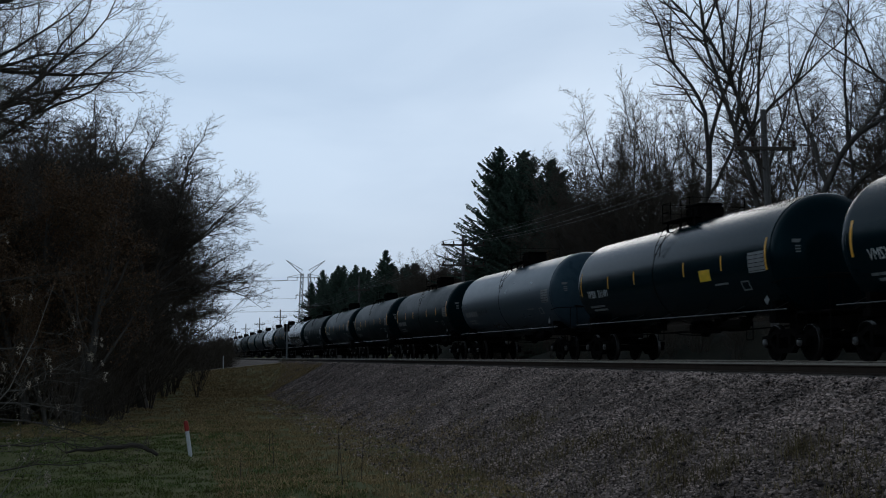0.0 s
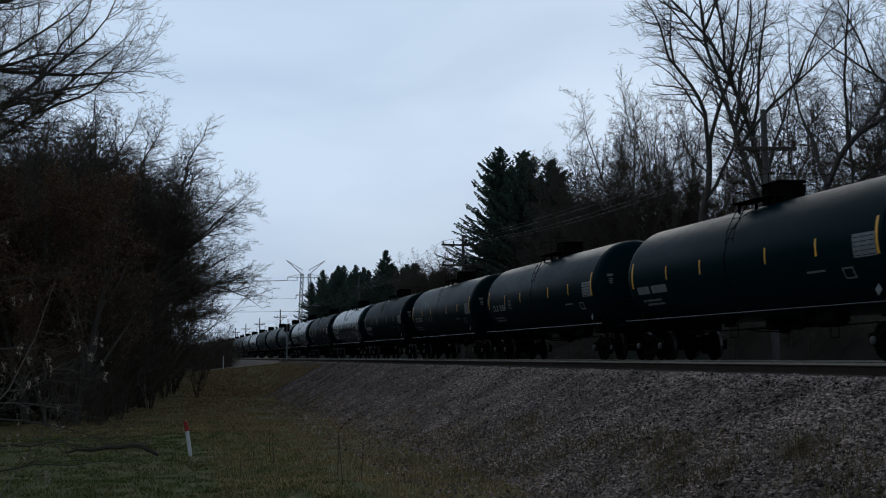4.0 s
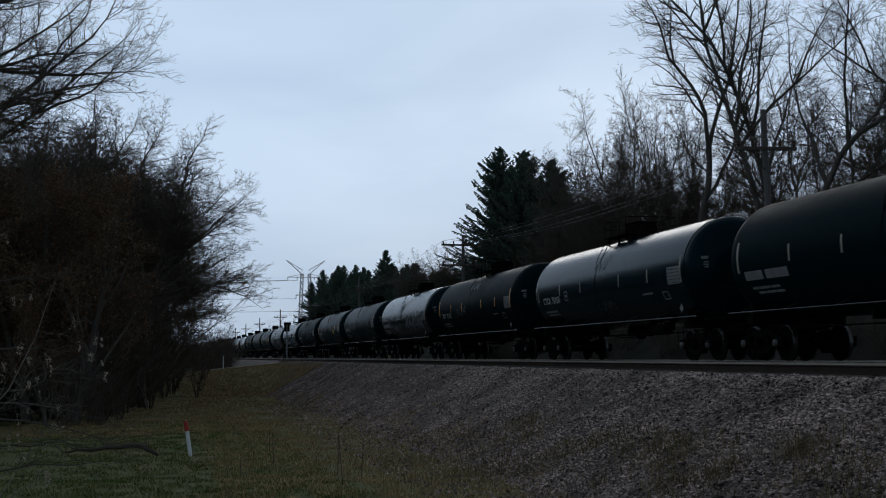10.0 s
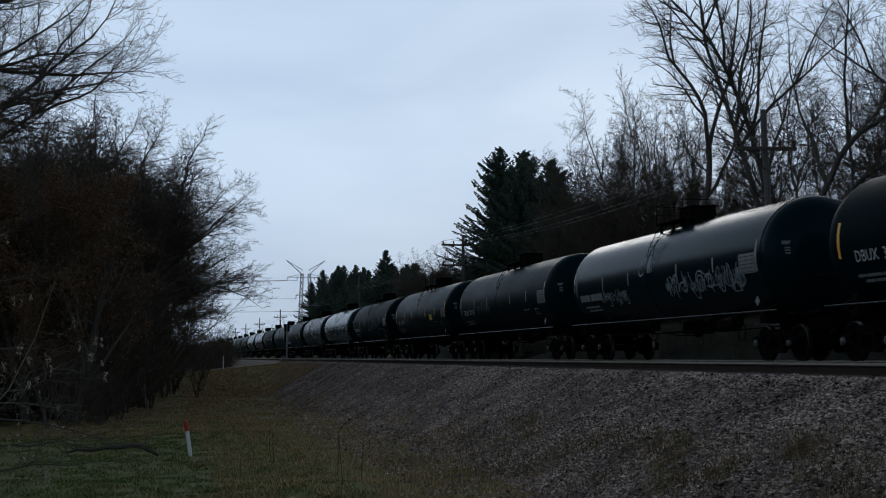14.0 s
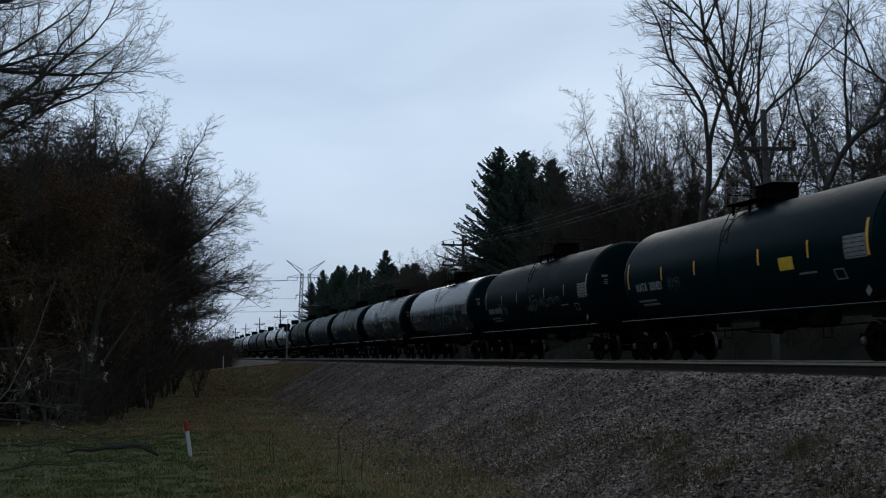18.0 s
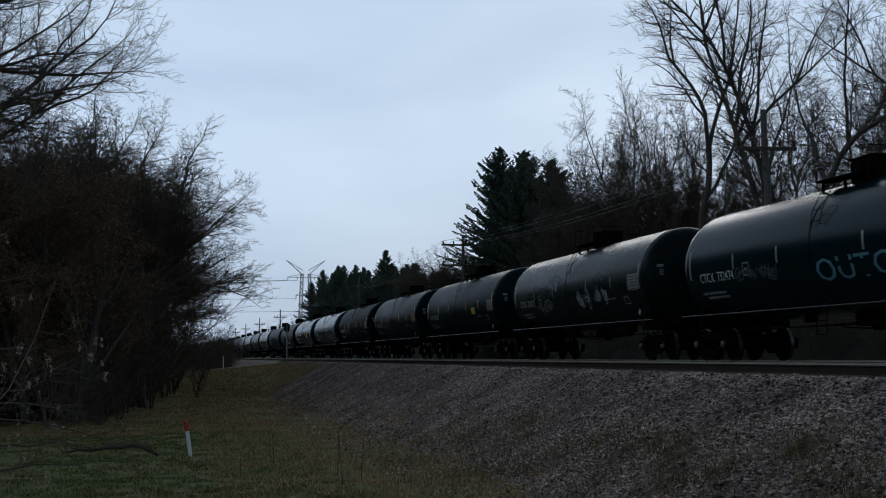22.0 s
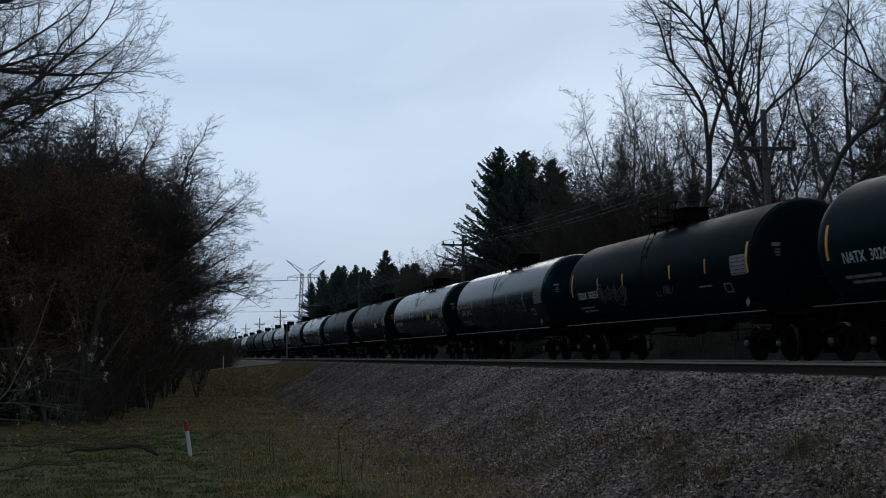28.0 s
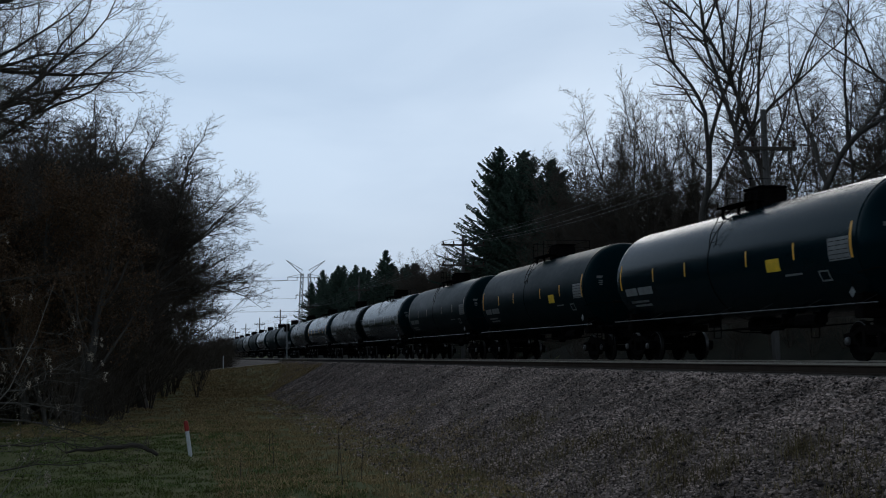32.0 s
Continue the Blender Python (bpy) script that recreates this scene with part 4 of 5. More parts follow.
def side_frame_mesh(side):
    """A cast truck side frame with its bowed top, pedestals and window."""
    s = Shape()
    x0, x1 = (side * 0.99 - 0.075, side * 0.99 + 0.075)
    pts_top = [(-1.12, 0.62), (-0.72, 0.66), (-0.45, 0.80), (0.45, 0.80), (0.72, 0.66), (1.12, 0.62)]
    pts_low = [(-1.12, 0.50), (-0.72, 0.46), (-0.40, 0.20), (0.40, 0.20), (0.72, 0.46), (1.12, 0.50)]
    for (a, za), (b, zb) in zip(pts_top, pts_top[1:]):
        s.add([(x0, a, za - 0.13), (x1, a, za - 0.13), (x1, a, za), (x0, a, za), (x0, b, zb - 0.13), (x1, b, zb - 0.13), (x1, b, zb), (x0, b, zb)],
              [(0, 1, 2, 3), (7, 6, 5, 4), (0, 4, 5, 1), (1, 5, 6, 2), (2, 6, 7, 3), (3, 7, 4, 0)])
    for (a, za), (b, zb) in zip(pts_low[1:], pts_low[2:-1]):
        s.add([(x0, a, za), (x1, a, za), (x1, a, za + 0.12), (x0, a, za + 0.12), (x0, b, zb), (x1, b, zb), (x1, b, zb + 0.12), (x0, b, zb + 0.12)],
              [(0, 1, 2, 3), (7, 6, 5, 4), (0, 4, 5, 1), (1, 5, 6, 2), (2, 6, 7, 3), (3, 7, 4, 0)])
    for y in (-0.30, 0.30):
        s.box(x0, y - 0.07, 0.25, x1, y + 0.07, 0.75, 0.015)
    for y in (-0.89, 0.89):
        s.box(x0, y - 0.22, 0.36, x1, y - 0.13, 0.58, 0.01)
        s.box(x0, y + 0.13, 0.36, x1, y + 0.22, 0.58, 0.01)
        s.turned([(x0 - 0.02, 0.02), (x0 - 0.02, 0.13), (x1 + 0.02, 0.13), (x1 + 0.02, 0.02)], "x", (0, y, WHEEL_R), 14)
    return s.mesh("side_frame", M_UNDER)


def cap_mesh(side):
    x = side * 1.085
    return Shape().turned([(x, 0.10), (x + side * 0.045, 0.095), (x + side * 0.06, 0.035), (x + side * 0.06, 0.005)], "x", (0, 0, 0), 14).mesh("bearing_cap", M_CAP, True)


def spring_mesh(side):
    s = Shape()
    for y in (-0.14, 0.0, 0.14):
        pts = [(side * 0.99 + 0.055 * math.cos(a * 0.8), y + 0.055 * math.sin(a * 0.8), 0.33 + 0.22 * a / 32) for a in range(33)]
        s.bar(pts[::2], 0.014, 4)
    return s.mesh("spring_nest", M_UNDER)


def bolster_mesh():
    s = Shape()
    s.box(-1.06, -0.2, 0.56, 1.06, 0.2, 0.74, 0.03).box(-0.45, -0.22, 0.70, 0.45, 0.22, 0.86, 0.03)
    s.turned([(0.84, 0.22), (0.95, 0.2), (0.95, 0.01)], "z", (0, 0, 0), 16)
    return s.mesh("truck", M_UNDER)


def beam_mesh():
    s = Shape().bar([(-0.75, 0.42, 0.36), (0.0, 0.28, 0.36), (0.75, 0.42, 0.36)], 0.035)
    s.bar([(-0.75, -0.42, 0.36), (0.0, -0.28, 0.36), (0.75, -0.42, 0.36)], 0.035)
    for x in (-GAUGE, GAUGE):
        s.box(x - 0.05, 0.40, 0.26, x + 0.05, 0.45, 0.55).box(x - 0.05, -0.45, 0.26, x + 0.05, -0.40, 0.55)
    return s.mesh("brake_rigging", M_UNDER)


def saddle_mesh(e):
    s = Shape()
    s.turned([(e - 0.28, 1.585), (e - 0.28, 1.66), (e + 0.28, 1.66), (e + 0.28, 1.585)], "y", (0, 0, Z_TANK), 20, math.pi - 0.75, math.pi + 0.75)
    s.box(-1.35, e - 0.16, 0.96, 1.35, e + 0.16, 1.16, 0.02)
    s.box(-1.30, e - 0.10, 1.10, -0.9, e + 0.10, 1.52, 0.01).box(0.9, e - 0.10, 1.10, 1.30, e + 0.10, 1.52, 0.01)
    return s.mesh("tank_saddle", M_UNDER)


def sill_mesh(e):
    a, b = sorted((e * 5.6, e * 8.75))
    s = Shape().box(-0.19, a, 0.78, 0.19, b, 1.10, 0.02)
    s.box(-0.30, min(e * 8.55, e * 8.75), 0.70, 0.30, max(e * 8.55, e * 8.75), 1.12, 0.02)
    return s.mesh("stub_sill", M_UNDER)


def coupler_mesh(e):
    s = Shape().box(-0.08, min(e * 8.6, e * 8.92), 0.80, 0.08, max(e * 8.6, e * 8.92), 0.96, 0.02)
    s.box(-0.16, min(e * 8.86, e * 9.04), 0.74, 0.02, max(e * 8.86, e * 9.04), 1.02, 0.03).box(0.05, min(e * 8.88, e * 9.02), 0.74, 0.16, max(e * 8.88, e * 9.02), 1.02, 0.03)
    s.bar([(0.25, e * 8.7, 0.85), (0.27, e * 8.85, 0.62), (0.2, e * 9.0, 0.55)], 0.025)
    return s.mesh("coupler", M_UNDER)


def end_platform_mesh(e):
    a, b = sorted((e * 8.27, e * 8.75))
    return Shape().box(-1.42, a, 1.13, 1.42, b, 1.20, 0.015).mesh("end_platform", M_UNDER)


def end_step_mesh(e, side):
    x = side * 1.42
    return Shape().bar([(x, e * 8.5 - 0.23, 1.15), (x, e * 8.5 - 0.23, 0.52), (x, e * 8.5 + 0.23, 0.52), (x, e * 8.5 + 0.23, 1.15)], 0.018, 5).mesh("end_step", M_UNDER)


def end_rail_mesh(e):
    """The safety rail that bends round a tank head."""
    s = Shape()
    pts = [(-1.50, e * 7.2, 1.95), (-1.52, e * 7.9, 2.0), (-1.35, e * 8.5, 2.0), (-1.0, e * 8.72, 2.0), (1.0, e * 8.72, 2.0), (1.35, e * 8.5, 2.0), (1.52, e * 7.9, 2.0), (1.50, e * 7.2, 1.95)]
    s.bar(pts, 0.017, 6)
    for x in (-1.2, -0.4, 0.4, 1.2):
        s.rod((x, e * 8.66, 1.2), (x, e * 8.68, 2.0), 0.015, 5)
    return s.mesh("end_handrail", M_UNDER)


def side_pipe_mesh(side):
    s = Shape().rod((side * 1.47, -7.9, 1.27), (side * 1.47, 7.9, 1.27), 0.017, 6)
    for i in range(7):
        y = -7.2 + 2.4 * i
        s.rod((side * 1.47, y, 1.27), (side * 1.05, y, 1.47), 0.012, 4)
    return s.mesh("side_handrail", M_STEELROD)


def ladder_mesh(side):
    """The short ladder over the shoulder of the shell, up to the platform."""
    s = Shape()
    path = [(1.57, 3.15), (1.50, 3.50), (1.25, 3.98), (0.92, 4.30)]
    for y in (-0.22, 0.22):
        s.bar([(side * x, y, z) for x, z in path], 0.012, 5)
    return s.mesh("side_ladder", M_UNDER)


def rung_mesh(side, k):
    path = [(3.15, 1.57), (3.50, 1.50), (3.98, 1.25), (4.30, 0.92)]
    z = 3.25 + 0.28 * k
    x = along(path, z)
    return Shape().rod((side * x, -0.22, z), (side * x, 0.22, z), 0.010, 5).mesh("rung", M_UNDER)


def sill_step_mesh(side):
    x = side * 1.47
    return Shape().bar([(x, -0.22, 1.27), (x, -0.22, 0.62), (x, 0.22, 0.62), (x, 0.22, 1.27)], 0.014, 5).bar([(x, -0.22, 0.94), (x, 0.22, 0.94)], 0.012, 5).mesh("sill_step", M_UNDER)


def top_platform_mesh():
    s = Shape()
    for x in (-1, 1):
        a, b = sorted((x * 0.46, x * 0.92))
        s.box(a, -1.05, 4.29, b, 1.05, 4.33, 0.008)
        for y in (-1.0, 0.0, 1.0):
            s.box(x * 0.75 - 0.03, y - 0.03, 4.0, x * 0.75 + 0.03, y + 0.03, 4.30)
    return s.mesh("top_platform", M_UNDER)


def guard_rail_mesh(z):
    return Shape().bar([(-0.9, 0.4, z), (-0.9, 1.03, z), (0.9, 1.03, z), (0.9, -1.03, z), (-0.9, -1.03, z), (-0.9, -0.4, z)], 0.007, 5).mesh("guard_rail", M_UNDER)


def housing_mesh():
    s = Shape().box(-0.40, -0.62, 4.08, 0.40, 0.36, 4.72, 0.04)
    for y in (-0.5, -0.13, 0.24):
        s.box(-0.44, y - 0.04, 4.44, -0.38, y + 0.04, 4.66, 0.01).box(0.38, y - 0.04, 4.44, 0.44, y + 0.04, 4.66, 0.01)
    return s.mesh("fittings_housing", M_UNDER)


def outlet_mesh():
    s = Shape().turned([(0.72, 0.10), (0.80, 0.16), (1.12, 0.16)], "z", (0, 0, 0), 12)
    s.box(-0.32, -0.5, 0.86, 0.32, -0.32, 1.10, 0.02).box(-0.32, 0.32, 0.86, 0.32, 0.5, 1.10, 0.02).box(-0.28, -0.5, 0.82, 0.28, 0.5, 0.88, 0.02)
    s.bar([(0, 0, 0.76), (-0.7, 0.1, 0.78), (-1.1, 0.1, 0.86)], 0.018, 5)
    return s.mesh("bottom_outlet", M_UNDER)


def brake_mesh():
    s = Shape()
    s.rod((-0.75, -4.2, 0.98), (-0.75, -3.2, 0.98), 0.17, 12).rod((-0.55, -2.7, 0.98), (-0.55, -2.1, 0.98), 0.13, 12)
    s.bar([(-0.6, -6.4, 0.9), (-0.5, -4.0, 0.86), (-0.5, 4.0, 0.86), (-0.6, 6.4, 0.9)], 0.02, 5)
    s.bar([(-0.75, -3.2, 0.98), (-0.7, -1.0, 0.9), (-0.7, 5.6, 0.8)], 0.014, 5)
    for y in (-4.0, -2.4, 2.0):
        s.box(-0.8, y - 0.03, 0.95, -0.45, y + 0.03, 1.20)
    return s.mesh("brake_gear", M_UNDER)


def holder_mesh(side):
    s = Shape()
    s.rod((side * 1.46, -6.91, 1.20), (side * 1.46, -6.91, 1.78), 0.014, 5)
    s.box(side * 1.47 - 0.008, -7.06, 1.36, side * 1.47 + 0.008, -6.76, 1.40)
    return s.mesh("placard_holder", M_UNDER)


def diamond_mesh(side):
    x = side * 1.485
    s, r = Shape(), 0.13
    s.add([(x, -6.91 - r, 1.53), (x, -6.91, 1.53 - r), (x, -6.91 + r, 1.53), (x, -6.91, 1.53 + r), (x - side * 0.006, -6.91 - r, 1.53), (x - side * 0.006, -6.91, 1.53 - r), (x - side * 0.006, -6.91 + r, 1.53), (x - side * 0.006, -6.91, 1.53 + r)],
          [(0, 1, 2, 3), (7, 6, 5, 4), (0, 4, 5, 1), (1, 5, 6, 2), (2, 6, 7, 3), (3, 7, 4, 0)])
    return s.mesh("hazard_placard", M_PANEL)


def brakewheel_mesh():
    s = Shape()
    pts = [(0.75 + 0.27 * math.cos(a * math.pi / 8), 8.72, 1.75 + 0.27 * math.sin(a * math.pi / 8)) for a in range(17)]
    s.bar(pts, 0.015, 5)
    for k in range(4):
        a = k * math.pi / 2 + 0.4
        s.rod((0.75, 8.70, 1.75), (0.75 + 0.27 * math.cos(a), 8.72, 1.75 + 0.27 * math.sin(a)), 0.01, 4)
    s.rod((0.75, 8.5, 1.75), (0.75, 8.72, 1.75), 0.03, 6).box(0.68, 8.52, 1.2, 0.82, 8.6, 1.8)
    return s.mesh("hand_brake", M_UNDER)


def lettering(text, size, y0, w0, stretch=1.0):
    """Letters laid on the shell; they run from the far end towards the leading end."""
    curve = bpy.data.curves.new("stencil", "FONT")
    curve.body, curve.size, curve.resolution_u = text, size, 2
    holder = bpy.data.objects.new("stencil", curve)
    me = bpy.data.meshes.new_from_object(holder)
    bpy.data.objects.remove(holder)
    for v in me.vertices:
        v.co = on_shell(y0 - v.co.x * stretch, w0 + v.co.y, 0.006)
    me.materials.clear()
    me.materials.append(M_LETTER)
    return me


def bars(seed, y0, w0, height, words):
    """Plain bars in place of writing that cannot be read."""
    rng = random.Random(seed)
    s = Shape()
    y = y0
    for w in words:
        patch(s, y - w, y, w0, w0 + height, 0.006, 2)
        y -= w + height * rng.uniform(0.4, 0.8)
    return s


def scrawl(seed, y0, y1, w0, w1, count, width=0.035):
    """Spray-can strokes: loops and slashes on the shell."""
    rng = random.Random(seed)
    s = Shape()
    for i in range(count):
        cy = y0 + (y1 - y0) * (i + 0.5) / count
        sy = abs(y1 - y0) / count * 0.75
        cw, sw = (w0 + w1) / 2, (w1 - w0) / 2
        for k in range(rng.randint(4, 7)):
            kind = rng.choice("aasz")
            a0, turn = rng.uniform(0, 6.28), rng.uniform(1.2, 3.6) * rng.choice((-1, 1))
            ry, rw = sy * rng.uniform(0.3, 0.75), sw * rng.uniform(0.35, 0.95)
            oy, ow = rng.uniform(-0.3, 0.3) * sy, rng.uniform(-0.35, 0.35) * sw
            slant = rng.uniform(-0.4, 0.4)
            prev = None
            off = 0.004 + 0.0004 * (i * 5 + k)
            for j in range(13):
                a = a0 + turn * j / 12
                w = cw + ow + rw * math.sin(a)
                y = cy + oy + ry * math.cos(a) + slant * (w - cw)
                if kind == "s":
                    w, y, a = cw + ow + rw * (j / 6 - 1), cy + oy + slant * rw * (j / 6 - 1) + ry * 0.15 * math.sin(j * 0.7), 0.2
                elif kind == "z":
                    w, y, a = cw + ow + rw * 0.7 * (abs((j * 0.5) % 2 - 1) * 2 - 1), cy + oy + ry * (j / 6 - 1), 0.8
                h = width * 0.8 * (0.6 + 0.4 * math.sin(math.pi * j / 12))
                now = (on_shell(y + h * math.cos(a), w + h * math.sin(a), off), on_shell(y - h * math.cos(a), w - h * math.sin(a), off))
                if prev:
                    s.add([prev[0], prev[1], now[1], now[0]], [(0, 1, 2, 3)])
                prev = now
    return s


def stripe_mesh(mat, long):
    s = Shape()
    if long:
        patch(s, -0.045, 0.045, -0.38, 0.44, 0.005, 6)
    else:
        patch(s, -0.036, 0.036, -0.24, 0.17, 0.005, 4)
    return s.mesh("reflective_stripe", mat)


def panel_parts(car):
    s = Shape()
    patch(s, -6.98, -6.08, -0.40, 0.12, 0.005, 4)
    p = part("data_panel", s, M_PANEL, car, "grey stencilled data panel")
    s = Shape()
    for row in range(5):
        for colm in range(3):
            w = 0.04 - 0.1 * row
            patch(s, -6.94 + 0.29 * colm, -6.94 + 0.29 * colm + 0.24, w - 0.007, w + 0.008, 0.009, 1)
    tagged(part("small_print", s, M_UNDER, p, "dark lines of small print"), kind="stuff")
    s = Shape()
    patch(s, -5.9, -5.45, -0.62, -0.58, 0.005, 1)
    patch(s, -5.9, -5.45, -0.86, -0.82, 0.005, 1)
    patch(s, -5.9, -5.86, -0.86, -0.58, 0.005, 2)
    patch(s, -5.49, -5.45, -0.86, -0.58, 0.005, 2)
    part("stencil_frame", s, M_PANEL, car)
    part("stencil_line", bars(3, -3.9, -0.62, 0.05, (0.5, 0.3)), M_PANEL, car)


def tank_car(n, look_, mark, tape, extras):
    paint = PAINT[look_]
    car = thing("tank_car", LABELS[look_], "tank car", "tank cars of the train")
    part("tank_shell", kept(("shell", look_), lambda: shell_mesh(paint)), None, car)
    for e in (-1, 1):
        part("tank_head", kept(("head", look_, e), lambda: head_mesh(paint, e)), None, car)
        part("tank_saddle", kept(("saddle", e), lambda: saddle_mesh(e * 6.9)), None, car)
        part("stub_sill", kept(("sill", e), lambda: sill_mesh(e)), None, car)
        part("coupler", kept(("coupler", e), lambda: coupler_mesh(e)), None, car)
        part("end_platform", kept(("endp", e), lambda: end_platform_mesh(e)), None, car)
        for side in (-1, 1):
            part("end_step", kept(("estep", e, side), lambda: end_step_mesh(e, side)), None, car)
        part("end_handrail", kept(("endr", e), lambda: end_rail_mesh(e)), None, car)
        part("side_handrail", kept(("pipe", e), lambda: side_pipe_mesh(e)), None, car)
        steps_up = part("side_ladder", kept(("ladder", e), lambda: ladder_mesh(e)), None, car)
        for k in range(4):
            part("rung", kept(("rung", e, k), lambda: rung_mesh(e, k)), None, steps_up)
        part("sill_step", kept(("step", e), lambda: sill_step_mesh(e)), None, car)
        h = part("placard_holder", kept(("holder", e), lambda: holder_mesh(e)), None, car)
        part("hazard_placard", kept(("diamond", e), lambda: diamond_mesh(e)), None, h, "white diamond placard")
        truck = part("truck", kept("bolster", bolster_mesh), None, car, at=pose(0, e * 6.9, 0))
        part("brake_rigging", kept("beam", beam_mesh), None, truck)
        for side in (-1, 1):
            part("side_frame", kept(("frame", side), lambda: side_frame_mesh(side)), None, truck)
            tagged(part("spring_nest", kept(("spring", side), lambda: spring_mesh(side)), None, truck), kind="stuff")
            for y in (-0.89, 0.89):
                part("bearing_cap", kept(("cap", side), lambda: cap_mesh(side)), None, truck, at=pose(0, y, WHEEL_R))
        for y in (-0.89, 0.89):
            WHEELS.append((part("wheelset", kept("wheelset", wheelset_mesh), None, truck, at=pose(0, y, WHEEL_R)), y, n))
    part("top_platform", kept("topp", top_platform_mesh), None, car)
    for z in (4.62, 4.90):
        part("guard_rail", kept(("guard", z), lambda: guard_rail_mesh(z)), None, car)
    for x, y in ((-0.9, -1.03), (-0.9, -0.4), (-0.9, 0.4), (-0.9, 1.03), (0.9, -1.03), (0.9, 1.03)):
        part("rail_post", kept("rpost", lambda: Shape().rod((0, 0, 4.28), (0, 0, 4.90), 0.010, 5).mesh("rail_post", M_UNDER)), None, car, at=pose(x, y, 0))
    house = part("fittings_housing", kept("house", housing_mesh), None, car)
    part("housing_lid", kept("lid", lambda: Shape().box(-0.43, -0.65, 4.72, 0.43, 0.39, 4.79, 0.03).mesh("housing_lid", M_UNDER)), None, house)
    part("relief_valve", kept("valve", lambda: Shape().turned([(4.1, 0.12), (4.42, 0.12), (4.44, 0.17), (4.52, 0.17), (4.55, 0.02)], "z", (0.1, 0.85, 0), 12).mesh("relief_valve", M_UNDER)), None, car)
    part("jacket_band", kept("band", lambda: Shape().turned([(0.28, R_TANK - 0.01), (0.28, R_TANK + 0.004), (0.34, R_TANK + 0.004), (0.34, R_TANK - 0.01)], "y", (0, 0, Z_TANK), 64).mesh("jacket_band", M_UNDER)), None, car)
    part("bottom_outlet", kept("outlet", outlet_mesh), None, car)
    part("brake_gear", kept("brake", brake_mesh), None, car)
    part("hand_brake", kept("bwheel", brakewheel_mesh), None, car)
    if tape:
        tm = M_YELLOW if tape == "yellow" else M_DULLTAPE
        for y in (-7.05, 7.05):
            part("reflective_stripe", kept(("stripe", tape, 1), lambda: stripe_mesh(tm, True)), None, car, at=pose(0, y, 0))
        for y in (-4.5, -2.0, 1.9, 4.3):
            part("reflective_stripe", kept(("stripe", tape, 0), lambda: stripe_mesh(tm, False)), None, car, at=pose(0, y, 0))
    panel_parts(car)
    if mark and not mark.isdigit():
        part("reporting_mark", lettering(mark.replace(" ", "  "), 0.37, 6.45, -0.50, 0.9), None, car, "white stencilled lettering")
        if mark.startswith("CTCX"):
            s = Shape()
            for a, b, c, d in ((3.42, 3.78, -0.46, -0.42), (3.42, 3.78, -0.14, -0.10), (3.42, 3.46, -0.46, -0.10), (3.74, 3.78, -0.46, -0.10), (3.52, 3.68, -0.32, -0.24)):
                patch(s, a, b, c, d, 0.005, 2)
            part("inspection_stencil", s, M_PANEL, car)
    else:
        part("reporting_mark", bars(n, 6.75, -0.60, 0.24, (0.95, 1.15)), M_PANEL, car, "worn white stencilling")
    part("capacity_stencil", bars(n + 50, 6.6, -0.86, 0.07, (0.3, 0.6, 0.45)), M_PANEL, car)
    part("capacity_stencil", bars(n + 90, 6.4, -1.0, 0.07, (0.35, 0.5, 0.4)), M_PANEL, car)
    if "placard" in extras:
        s = Shape()
        patch(s, -3.75, -3.05, -0.46, -0.14, 0.007, 3)
        part("notice_plate", s, M_PLACARD, car, "yellow notice plate")
    if "teal letters" in extras:
        word = lettering("OUTC", 0.80, 0.2, -0.85, 1.4)
        word.materials[0] = M_TEAL
        part("graffiti", word, None, car, "large sprayed teal letters")
    for k, (mat, y0, y1, w0, w1, count, width) in enumerate(e for e in extras if not isinstance(e, str)):
        tagged(part("graffiti", scrawl(n * 7 + k, y0, y1, w0, w1, count, width), mat, car, "sprayed graffiti strokes"), kind="stuff")
    # small white letters on the leading head
    s = Shape()
    for row, (z, half) in enumerate(((2.95, 0.15), (2.82, 0.08), (2.75, 0.09), (2.68, 0.07))):
        x0 = -1.12
        y = -HALF - 0.04 - 0.78 * math.sqrt(max(0.0, 1 - (math.hypot(x0, z - Z_TANK) / 1.565) ** 2.5)) - 0.012
        hh = 0.045 if row == 0 else 0.018
        s.add([(x0 - half, y + 0.22 * half, z - hh), (x0 + half, y - 0.22 * half, z - hh), (x0 + half, y - 0.22 * half, z + hh), (x0 - half, y + 0.22 * half, z + hh)], [(0, 1, 2, 3)])
    part("head_stencil", kept("headtext", lambda: s.mesh("head_stencil", M_PANEL)), None, car)
    return car


LABELS = {"gloss": "glossy black railway tank car with pale sky sheen", "satin": "satin black railway tank car with worn stencils", "matte": "dull sooty black railway tank car",
          "grey": "blue-grey painted railway tank car", "brown": "grimy greenish black railway tank car"}
WHEELS, TRAIN = [], []
G, Q, F = M_SPRAY, M_TEAL, M_FADED
